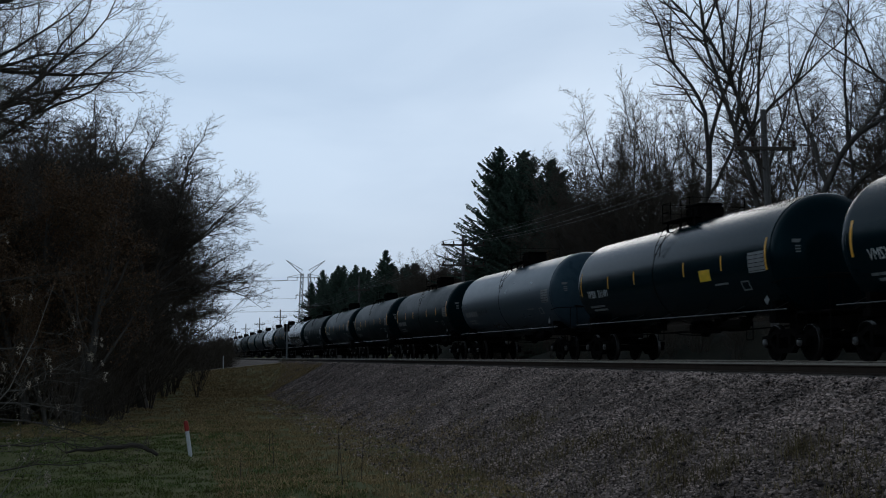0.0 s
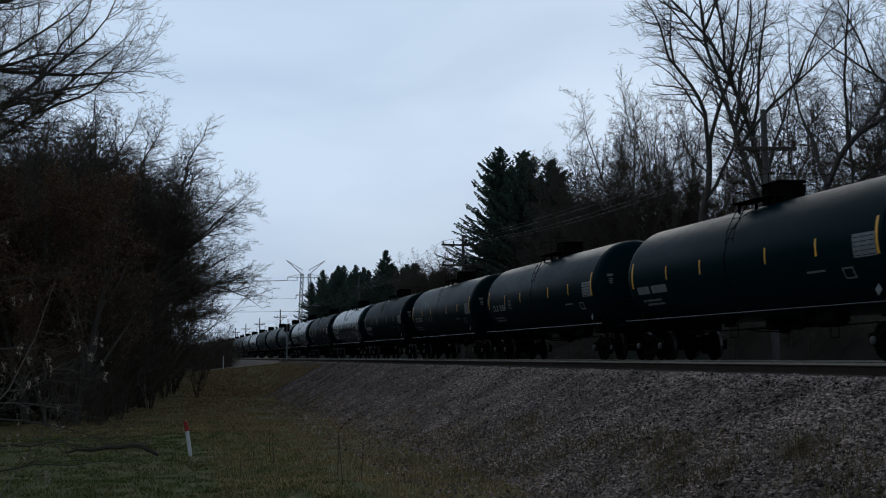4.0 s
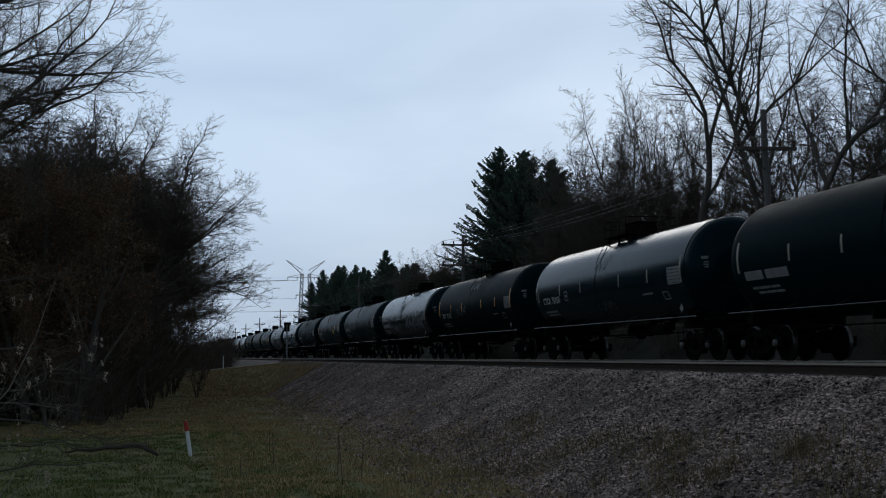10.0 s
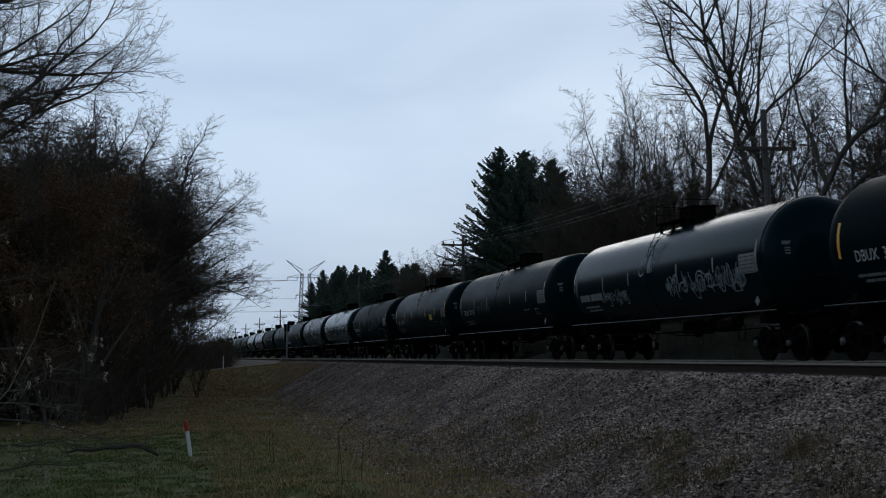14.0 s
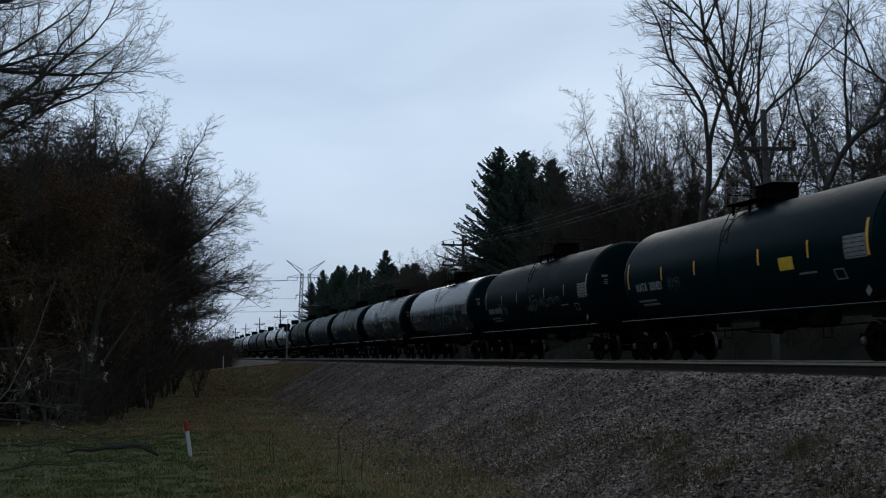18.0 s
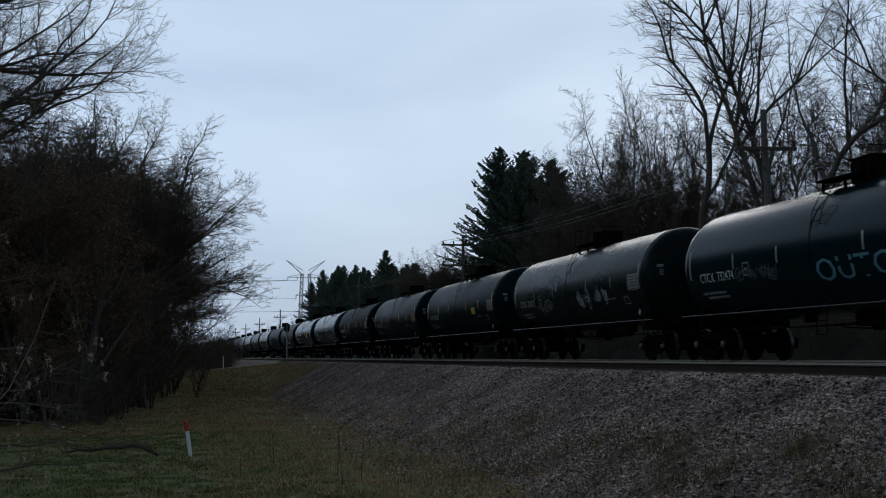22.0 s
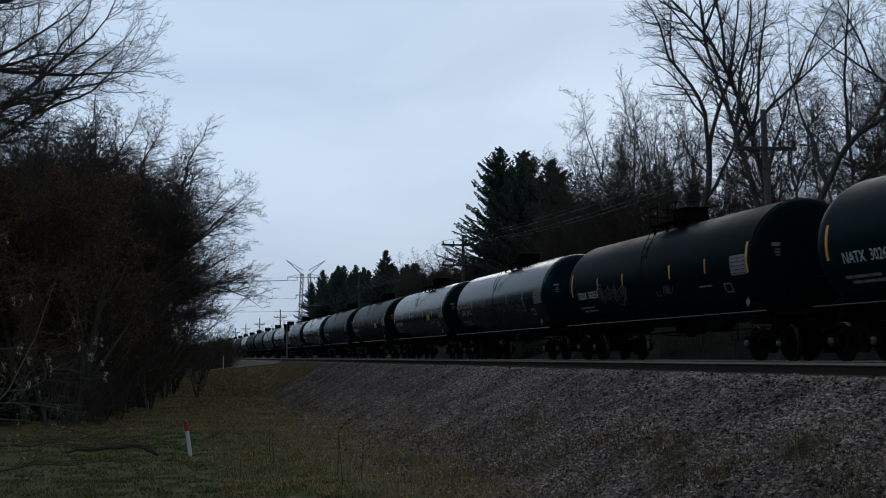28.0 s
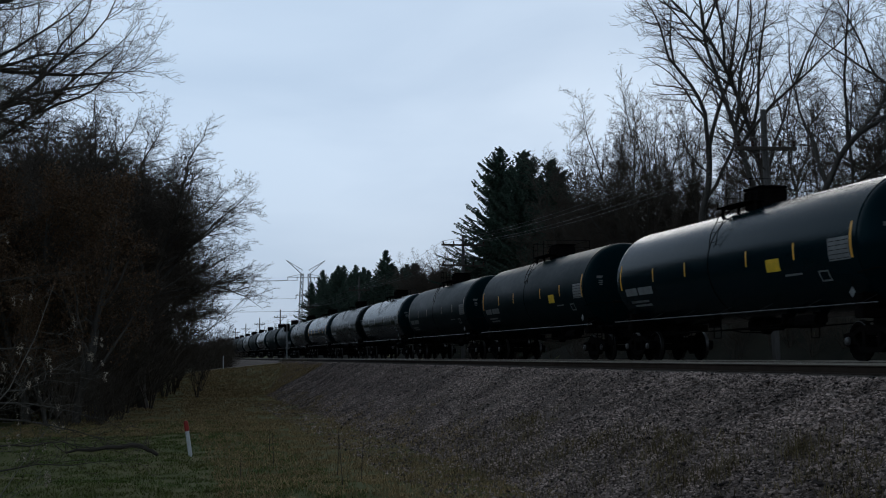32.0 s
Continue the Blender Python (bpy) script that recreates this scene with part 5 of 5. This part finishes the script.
# per car: paint, reporting mark (digits alone: not legible), tape, extras
CARS = {
    -2: ("gloss", "1", "yellow", ()), -1: ("gloss", "VMSX", "yellow", ()), 0: ("gloss", "VMSX 311491", "yellow", ("placard",)), 1: ("grey", "1", "", ((F, 4.4, 2.4, -0.6, -0.2, 4, 0.02),)),
    2: ("satin", "1", "yellow", ()), 3: ("satin", "CTCX 731104", "yellow", ()), 4: ("satin", "NATX 303021", "yellow", ((F, 4.0, 1.6, -0.6, -0.2, 4, 0.02),)),
    5: ("matte", "1", "dull", ()), 6: ("gloss", "CTCX 731051", "dull", ((F, 0.4, -1.2, -1.0, -0.6, 2, 0.02),)), 7: ("matte", "DBUX 301362", "yellow", ((F, 3.9, 1.0, -0.55, 0.05, 4, 0.018), (F, 0.9, -0.9, 0.75, 1.2, 3, 0.03))),
    8: ("gloss", "1", "dull", ((G, 0.9, -0.6, 0.0, 1.0, 3, 0.03), (G, 4.7, 2.2, -0.85, -0.25, 5, 0.026), (G, -1.0, -6.3, -0.85, -0.05, 9, 0.03))),
    9: ("satin", "DBUX 301527", "dull", ((F, 3.9, 1.4, -0.6, 0.05, 4, 0.03),)), 10: ("satin", "NATX 303421", "yellow", ("placard", (F, 4.0, 3.0, -0.6, -0.1, 2, 0.018))),
    11: ("matte", "1", "dull", ((F, 5.0, 3.6, -0.85, -0.2, 2, 0.03), (F, 0.6, -1.0, -0.8, -0.1, 2, 0.035), (F, -1.2, -4.0, -0.6, -0.15, 4, 0.03))),
    12: ("gloss", "CTCX 732474", "dull", ("teal letters", (Q, -2.9, -4.8, -0.8, -0.2, 3, 0.035), (F, 4.2, 1.8, -0.65, -0.2, 4, 0.03))),
    13: ("brown", "CTCX 731015", "dull", ((G, 2.5, 1.2, -0.1, 0.75, 3, 0.03), (G, 3.9, 2.2, -0.95, -0.3, 3, 0.03), (G, -1.0, -2.2, -0.85, -0.2, 2, 0.04), (G, -2.8, -4.0, -0.75, -0.1, 2, 0.04))),
    14: ("satin", "NATX 303331", "yellow", ("placard",)), 15: ("satin", "NATX 302692", "yellow", ((F, 4.0, 1.6, -0.8, -0.3, 5, 0.026),)),
    16: ("matte", "DBUX 302551", "yellow", ((F, 4.4, 1.6, -0.8, -0.1, 4, 0.03), (F, -0.5, -2.0, -0.75, -0.35, 2, 0.03))),
    17: ("gloss", "CITX 224141", "dull", ((F, 4.4, 0.9, -0.75, 0.0, 4, 0.03), (F, -0.2, -4.9, -0.7, -0.2, 6, 0.03))), 18: ("gloss", "1", "yellow", ("placard",)),
    19: ("satin", "1", "yellow", ("placard",)), 20: ("satin", "1", "dull", ()), 21: ("gloss", "1", "dull", ()), 22: ("brown", "1", "dull", ()), 23: ("gloss", "1", "yellow", ()),
}
for n in range(-2, 36):
    look_, mark, tape, extras = CARS.get(n) or (("satin", "matte", "gloss", "matte", "brown")[n % 5], "1", "dull", ())
    TRAIN.append((tank_car(n, look_, mark, tape, extras), n))
# ---- poles, wires, posts ----
POLES = "line of utility poles"


def utility_pole(y, lean, arms=((8.82, 1.22),)):
    t = thing("utility_pole", "weathered grey wooden utility pole with a crossarm", "utility pole", POLES, at=pose(22.0, y, -1.05, 0, lean, 0))
    part("pole", Shape().rod((0, 0, -0.3), (0, 0, 10.3), 0.16, 10, 0.11), M_POLE, t)
    for h, w in arms:
        part("crossarm", Shape().box(-w, -0.17, h - 0.07, w, -0.05, h + 0.07, 0.01), M_TIE, t)
        for side in (-1, 1):
            part("brace", Shape().rod((side * w * 0.62, -0.11, h - 0.06), (side * 0.1, -0.11, h - 0.8), 0.03, 5), M_TIE, t)
            for x in (w * 0.45, w * 0.92):
                s = Shape().turned([(h + 0.06, 0.03), (h + 0.14, 0.07), (h + 0.20, 0.05), (h + 0.26, 0.065), (h + 0.31, 0.01)], "z", (side * x, -0.11, 0), 8)
                part("insulator", s, M_INSUL, t)
    return t


pole_ys = [-8.0, 42.0, 91.0, 141.5, 192.5, 241.0, 292.0, 342.0, 392.0]
for i, y in enumerate(pole_ys):
    utility_pole(y, -1.6 if i == 1 else 0.3 * (i % 3 - 1), ((9.55, 1.7), (8.0, 1.7)) if i == 2 else ((8.82, 1.22),))
wire_zs = [8.06, 8.06, 8.79, 8.06, 8.06, 8.06, 8.06, 8.06, 8.06]
wire_ws = [1, 1, 1.4, 1, 1, 1, 1, 1, 1]
for x in (-1.12, -0.55, 0.55, 1.12):
    w = thing("overhead_wire", "thin weathered wire strung between the poles", "wire", "pole line wires")
    line = []
    for i, (a, b) in enumerate(zip(pole_ys, pole_ys[1:])):
        for k in range(8):
            u = k / 8
            line.append((22.0 + x * (wire_ws[i] + (wire_ws[i + 1] - wire_ws[i]) * u), a + (b - a) * u - 0.11, wire_zs[i] + (wire_zs[i + 1] - wire_zs[i]) * u - 0.55 * 4 * u * (1 - u)))
    line.append((22.0 + x, pole_ys[-1], 8.06))
    v, f = tubes([(line, [0.011] * len(line))], 4)
    part("conductor", array_mesh("conductor", v, f, M_WIRE), None, w)


def lattice(s, a, b, wa, wb, n, r):
    """A four-legged lattice mast from a to b."""
    a, b = Vector(a), Vector(b)
    corners = []
    for i in range(n + 1):
        c = a + (b - a) * (i / n)
        h = wa + (wb - wa) * i / n
        corners.append([c + Vector((sx * h, sy * h, 0)) for sx, sy in ((-1, -1), (1, -1), (1, 1), (-1, 1))])
    for i in range(n):
        for k in range(4):
            j = (k + 1) % 4
            s.rod(corners[i][k], corners[i + 1][k], r, 4, caps=False)
            s.rod(corners[i][k], corners[i + 1][j], r * 0.6, 3, caps=False)
            s.rod(corners[i][j], corners[i + 1][k], r * 0.6, 3, caps=False)
            s.rod(corners[i][k], corners[i][j], r * 0.6, 3, caps=False)


def pylon(x, y):
    t = thing("transmission_tower", "grey steel lattice tower with V-shaped arms", "pylon", at=pose(x, y, ground_height(x, y)))
    for sx in (-1.0, 1.0):
        s = Shape()
        lattice(s, (sx * 1.9, 0, 0), (sx * 1.1, 0, 22.8), 0.55, 0.4, 12, 0.09)
        part("mast", s, M_GALV, t)
    for side in (-1, 1):
        s = Shape()
        a = Vector((side * 0.9, 0, 22.4))
        b = Vector((side * 5.9, 0, 26.8))
        for off in (Vector((0, 0.5, 0)), Vector((0, -0.5, 0)), Vector((0, 0, 1.5))):
            s.rod(a + off, b, 0.08, 4, caps=False)
        for i in range(6):
            u = i / 6
            p = a + (b - a) * u
            s.rod(p + Vector((0, 0, 1.5 * (1 - u))), a + (b - a) * min(1, u + 0.16), 0.05, 3, caps=False)
        part("arm", s, M_GALV, t)
    for z, reach in ((21.7, 5.6), (16.2, 3.0)):
        s = Shape().rod((-reach, 0, z), (reach, 0, z), 0.10, 4).rod((-reach, 0, z), (-1, 0, z + 1.0), 0.06, 4).rod((reach, 0, z), (1, 0, z + 1.0), 0.06, 4)
        part("crossbeam", s, M_GALV, t)
    for x0, z in ((-5.4, 21.7), (-2.6, 21.7), (2.6, 21.7), (5.4, 21.7), (-2.9, 16.2)):
        part("insulator_string", Shape().rod((x0, 0, z), (x0, 0, z - 1.0), 0.09, 6), M_INSUL, t)
    return t


PYLON = (42.0, 376.0)
pylon(*PYLON)
base = ground_height(*PYLON)
for x0, z, drop in ((-5.4, 20.7, 0.6), (-2.6, 20.7, 1.2), (-2.9, 15.2, 0.5), (-1.9, 11.4, 0.6)):
    w = thing("power_line", "slack high-voltage conductor crossing the line", "wire", "power line conductors")
    line = [(PYLON[0] + x0 - 130 * k / 16, PYLON[1], base + z - drop * 4 * (k / 16) * (1 - k / 16)) for k in range(17)]
    v, f = tubes([(line, [0.045] * 17)], 4)
    part("conductor", array_mesh("conductor", v, f, M_WIRE), None, w)


def marker_post(name, label, x, y, height, lean, cap):
    t = thing(name, label, "marker post", at=pose(x, y, ground_height(x, y), 0, lean, 0))
    h = height - (0.24 if cap else 0)
    part("post", Shape().turned([(-0.2, 0.045), (h, 0.045)] + ([] if cap else [(h + 0.01, 0.035), (h + 0.012, 0.002)]), "z", (0, 0, 0), 14), M_WHITE, t, "white plastic tube", smooth=False)
    if cap:
        part("cap", Shape().turned([(h, 0.052), (h + 0.20, 0.052), (h + 0.235, 0.036), (h + 0.24, 0.002)], "z", (0, 0, 0), 14), M_RED, t, "red domed cap")
    return t


marker_post("marker_post", "leaning white marker post with a red cap in the grass", 0.66, 29.4, 0.83, -8.5, True)
marker_post("marker_post", "plain white marker post beside the road", 4.6, 98.0, 1.15, 0, False)


def crossing_sign(x, y):
    t = thing("crossing_sign", "small sign on a grey steel post seen from behind", "sign", at=pose(x, y, ground_height(x, y)))
    part("post", Shape().rod((0, 0, -0.2), (0, 0, 3.1), 0.055, 8), M_GALV, t)
    part("sign_back", Shape().box(-0.22, -0.03, 2.55, 0.22, 0.0, 3.15, 0.01), M_UNDER, t, "dark sign seen from behind")
    part("bracket", Shape().box(-0.08, -0.06, 1.55, 0.30, 0.02, 1.75, 0.01), M_GALV, t)
    return t


crossing_sign(9.7, 100.2)


# ---- fallen bough, weed stalks, a low concrete wall behind the tracks ----
def fallen_bough(x, y):
    rng = random.Random(7)
    t = thing("fallen_branch", "dark broken bough lying in the grass", "branch", at=pose(x, y, ground_height(x, y)))
    pts = [(-1.4, 0.1, 0.10), (-1.15, 0.0, 0.17), (-0.8, 0.02, 0.15), (-0.5, 0.05, 0.21), (-0.2, 0.0, 0.20), (0.05, 0.03, 0.25), (0.30, 0.0, 0.21), (0.42, -0.05, 0.13), (0.50, -0.04, 0.11), (0.64, -0.08, 0.02)]
    v, f = tubes([(pts, [0.025, 0.035, 0.036, 0.048, 0.05, 0.06, 0.055, 0.045, 0.05, 0.04])], 8)
    part("bough", array_mesh("bough", v, f, M_TIE, True), None, t)
    for k in range(14):
        p = pts[rng.randrange(0, 8)]
        l = branch_line(rng, p, unit((rng.gauss(0, 0.5), rng.gauss(0, 0.5), 0.9)), rng.uniform(0.25, 0.6), 0.012, 0.004, 4, 0.2, 0.02)
        v, f = tubes([(l[0], l[1])], 4)
        part("side_shoot", array_mesh("side_shoot", v, f, M_TIE), None, t)
    return t


fallen_bough(-0.72, 29.8)


def weed_stalk(x, y, h, lean):
    t = thing("weed_stalk", "dry dark weed stalk standing in the grass", "weed", "dead weed stalks", at=pose(x, y, ground_height(x, y) - 0.02, 0, lean, 0))
    rng = random.Random(int(x * 100))
    l = branch_line(rng, (0, 0, 0), (0, 0, 1), h, 0.008, 0.004, 6, 0.02, 0)
    v, f = tubes([(l[0], l[1])], 5)
    part("stem", array_mesh("stem", v, f, M_TIE), None, t)
    for k in range(4):
        a = branch_line(rng, l[0][3 + k % 3], unit((rng.gauss(0, 0.4), rng.gauss(0, 0.4), 1)), h * 0.12, 0.004, 0.002, 3, 0.1, 0)
        v, f = tubes([(a[0], a[1])], 4)
        part("side_shoot", array_mesh("side_shoot", v, f, M_TIE), None, t)
    return t


for x, y, h, lean in ((3.05, 21.5, 0.95, -4), (3.55, 22.6, 0.90, 0), (3.3, 24.0, 0.8, 2), (2.3, 26.5, 0.7, 0), (2.5, 30.0, 0.6, 3), (1.5, 24.5, 0.5, -3), (4.4, 27.0, 0.7, 1)):
    weed_stalk(x, y, h, lean)


# ---- loose cover: stones, grass ----
random.seed(12)
def scatter_stones(name, label, seed, count, x0, x1, y0, y1, small, large, height):
    nr = np.random.RandomState(seed)
    y = y0 + (y1 - y0) * nr.random_sample(count) ** 1.5
    x = nr.uniform(x0, x1, count)
    z = np.array([height(a, b) for a, b in zip(x, y)])
    size = nr.uniform(small, large, count) * (1 + 0.6 * (nr.random_sample(count) > 0.93))
    base = np.array([(1, 0, 0), (0, 1, 0), (-1, 0, 0), (0, -1, 0), (0, 0, 1), (0, 0, -1)], dtype=float)
    v = base[None] * nr.uniform(0.55, 1.25, (count, 6, 1)) + nr.normal(0, 0.18, (count, 6, 3))
    v *= (size[:, None, None] * np.stack([nr.uniform(0.8, 1.3, count), nr.uniform(0.8, 1.3, count), nr.uniform(0.5, 0.9, count)], 1)[:, None, :])
    a = nr.uniform(0, 6.28, count)
    c, s = np.cos(a)[:, None], np.sin(a)[:, None]
    vx, vy = v[:, :, 0] * c - v[:, :, 1] * s, v[:, :, 0] * s + v[:, :, 1] * c
    v = np.stack([vx + x[:, None], vy + y[:, None], v[:, :, 2] + z[:, None] + size[:, None] * nr.uniform(-0.35, 0.9, count)[:, None]], 2).reshape(-1, 3)
    tri = np.array([(0, 1, 4), (1, 2, 4), (2, 3, 4), (3, 0, 4), (1, 0, 5), (2, 1, 5), (3, 2, 5), (0, 3, 5)])
    f = (np.arange(count)[:, None, None] * 6 + tri[None]).reshape(-1, 3)
    return tagged(new(name, array_mesh(name, v, f, M_STONE)), label, "gravel", kind="stuff")


scatter_stones("strayed_stones", "ballast stones strayed into the grass", 4, 9000, 4.2, 6.4, 13, 60, 0.02, 0.038, lambda x, y: max(ground_height(x, y), bed_height(x, y)))
scatter_stones("ballast_stones", "loose broken ballast stones on the shoulder", 3, 240000, 5.4, 9.9, 8.5, 98, 0.012, 0.027, bed_height)

scatter_stones("coarse_stones", "larger pale ballast stones on the near shoulder", 14, 9000, 6.9, 9.6, 11, 23, 0.019, 0.034, bed_height)


def scatter_grass(name, label, seed, count, x0, x1, y0, y1, length, mat, lo=-99.0, keep=None):
    nr = np.random.RandomState(seed)
    tx, ty = nr.uniform(x0, x1, count // 14), y0 + (y1 - y0) * nr.random_sample(count // 14) ** 1.4
    k = nr.randint(0, len(tx), count)
    x, y = tx[k] + nr.normal(0, 0.10, count), ty[k] + nr.normal(0, 0.10, count)
    if keep is not None:
        ok = np.array([keep(a, b) for a, b in zip(x, y)])
        x, y = x[ok], y[ok]
    n = len(x)
    z = np.array([max(ground_height(a, b), bed_height(a, b) if a > 5 else -9) for a, b in zip(x, y)])
    a = nr.uniform(0, 6.28, n)
    l = length * nr.uniform(0.4, 1.2, n)
    lean = nr.uniform(0.3, 1.9, n)
    dx, dy = np.cos(a), np.sin(a)
    w = 0.006
    p0 = np.stack([x, y, z - 0.01], 1)
    side = np.stack([-dy, dx, np.zeros(n)], 1) * w
    mid = p0 + np.stack([dx * l * lean * 0.3, dy * l * lean * 0.3, l * 0.6], 1)
    tip = p0 + np.stack([dx * l * lean, dy * l * lean, l * (1 - 0.5 * lean)], 1)
    v = np.stack([p0 - side, p0 + side, mid + side * 0.8, mid - side * 0.8, tip], 1).reshape(-1, 3)
    i = np.arange(n)[:, None] * 5
    f = np.concatenate([i + [0, 1, 2], i + [0, 2, 3], i + [3, 2, 4]])
    return tagged(new(name, array_mesh(name, v, f, mat)), label, "grass", kind="stuff")


def grass_tufts(name, label, seed, spots, mat):
    """Loose tufts of long arching blades: (x, y, spread, length, blades)."""
    nr = np.random.RandomState(seed)
    vs, fs, o = [], [], 0
    for cx, cy, spread, length, n in spots:
        x, y = cx + nr.normal(0, spread, n), cy + nr.normal(0, spread * 1.6, n)
        z = np.array([max(ground_height(a, b), bed_height(a, b) if a > 5 else -9) for a, b in zip(x, y)])
        a = nr.uniform(0, 6.28, n)
        l = length * nr.uniform(0.3, 1.25, n)
        lean = nr.uniform(0.15, 1.3, n)
        out = np.stack([np.cos(a), np.sin(a), np.zeros(n)], 1)
        side = np.stack([-np.sin(a), np.cos(a), np.zeros(n)], 1) * nr.uniform(0.002, 0.005, (n, 1))
        p = np.stack([x, y, z - 0.01], 1)
        up = np.array([0, 0, 1.0])
        rows = [p + out * (l * lean * u * u)[:, None] + up * (l * (u - 0.45 * lean * u * u))[:, None] for u in (0.0, 0.4, 0.75, 1.0)]
        v = np.stack([rows[0] - side, rows[0] + side, rows[1] - side, rows[1] + side, rows[2] - side * 0.7, rows[2] + side * 0.7, rows[3]], 1).reshape(-1, 3)
        i = np.arange(n)[:, None] * 7 + o
        vs.append(v)
        fs.append(np.concatenate([i + [0, 1, 3], i + [0, 3, 2], i + [2, 3, 5], i + [2, 5, 4], i + [4, 5, 6]]))
        o += n * 7
    return tagged(new(name, array_mesh(name, np.concatenate(vs), np.concatenate(fs), mat)), label, "grass", kind="stuff")


def grassy(x, y):
    return x < 6.1 + random.uniform(-0.9, 0.9) + 1.6 * noise.noise((x * 0.7, y * 0.3, 7.0)) + 0.8 * noise.noise((x * 2.1, y * 1.1, 1.0)) - max(0, (y - 30) * 0.01)


scatter_grass("dry_grass", "matted dry winter grass on the bank", 5, 120000, 1.0, 7.9, 11, 98, 0.13, M_DRYGRASS, keep=grassy)
scatter_grass("woods_edge_grass", "straggling dry grass at the woods' edge", 9, 40000, -5.0, 3.5, 38, 98, 0.16, M_DRYGRASS)
scatter_grass("tall_dry_grass", "tufts of long dry grass growing through the ballast", 8, 9000, 6.0, 7.9, 10.5, 30, 0.19, M_BROWNGRASS, keep=lambda x, y: noise.noise((x * 0.9, y * 0.35, 3.0)) + random.uniform(-0.3, 0.3) > 0.16 + max(0, (x - 7.0)) * 0.4)
scatter_grass("verge_grass", "long dry grass on the slope below the crossing", 10, 36000, 2.0, 9.0, 72, 99, 0.2, M_DRYGRASS)
scatter_grass("ballast_tufts", "brown tufts among the near ballast stones", 11, 3500, 6.2, 7.8, 11, 19, 0.2, M_BROWNGRASS, keep=lambda x, y: noise.noise((x * 0.8, y * 0.5, 13.0)) + random.uniform(-0.35, 0.35) > 0.1)
grass_tufts("grass_tufts", "wispy tufts of long straw-coloured grass at the foot of the ballast", 21, (
    (5.9, 22.2, 0.36, 0.34, 300), (5.3, 21.0, 0.45, 0.28, 260), (6.8, 20.8, 0.3, 0.22, 110), (7.2, 19.9, 0.26, 0.26, 120), (6.4, 19.4, 0.4, 0.22, 150), (6.65, 15.8, 0.2, 0.30, 130), (7.05, 15.1, 0.15, 0.36, 190), (7.4, 14.9, 0.2, 0.26, 90),
    (7.65, 14.1, 0.12, 0.40, 170), (7.95, 13.7, 0.16, 0.28, 80), (6.2, 17.5, 0.5, 0.22, 150), (5.2, 24.5, 0.6, 0.28, 260), (4.6, 22.0, 0.6, 0.26, 240), (6.0, 26.0, 0.5, 0.22, 150), (4.2, 26.5, 0.7, 0.28, 260), (5.6, 18.6, 0.5, 0.22, 150), (6.9, 18.0, 0.3, 0.2, 80)), M_BROWNGRASS)
scatter_grass("green_grass", "short green grass on the field", 6, 100000, -9.0, 3.2, 16, 45, 0.09, M_GREENGRASS)


def build_ties():
    """Timber ties: the near ones each by itself, the rest joined."""
    rng = random.Random(17)
    me = Shape().box(-1.3, -0.115, -0.36, 1.3, 0.115, -0.172, 0.012).mesh("tie", M_TIE)
    plate = Shape().box(-0.10, -0.17, -0.176, 0.10, 0.17, -0.166).mesh("tie_plate", M_RAIL)
    for track, centre in ((near_track, NEAR_TRACK), (far_track, FAR_TRACK)):
        rest = Shape()
        y = -30.0
        k = 0
        while y < 330:
            if 12 < y < 95:
                ob = part("tie", me, None, track, at=pose(centre + rng.uniform(-0.05, 0.05), y, rng.uniform(-0.012, 0.004), 0, 0, rng.uniform(-0.8, 0.8)))
            else:
                rest.box(centre - 1.3, y - 0.115, -0.36, centre + 1.3, y + 0.115, -0.172)
            y += 0.53 + rng.uniform(-0.02, 0.02)
        tagged(part("far_ties", rest, M_TIE, track), kind="stuff")


build_ties()
for x0, x1 in ((NEAR_TRACK - GAUGE + 0.08, NEAR_TRACK + GAUGE - 0.08), (FAR_TRACK - GAUGE + 0.08, FAR_TRACK + GAUGE - 0.08), (NEAR_TRACK + GAUGE + 0.08, FAR_TRACK - GAUGE - 0.08), (9.2, NEAR_TRACK - GAUGE - 0.08)):
    s = Shape()
    k = max(1, int((x1 - x0) / 0.3))
    for i in range(k):
        s.box(x0 + (x1 - x0) * i / k + 0.006, CROSSING - 1.7, -0.2, x0 + (x1 - x0) * (i + 1) / k - 0.006, CROSSING + 1.7, -0.02, 0.008)
    tagged(new("crossing_panel", s.mesh("crossing_panel", M_ROAD)), "pale worn plank surface of the level crossing", "crossing", kind="structure")


def motions():
    """All that moves: the train rolls by at one speed, and its wheels turn."""
    for car, n in TRAIN:
        walk(car, [(t, pose(FAR_TRACK, car_y(n, t), 0)) for t in (0.0, 8.0, 16.0, 24.0, 32.0)])
    turn = math.degrees(SPEED / WHEEL_R) * 2 / FPS
    for wheel, y, n in WHEELS:
        start = (n * 47 + y * 90) % 360
        walk(wheel, [(i * 2 / FPS, pose(0, y, WHEEL_R, start + turn * i)) for i in range(481)])


motions()
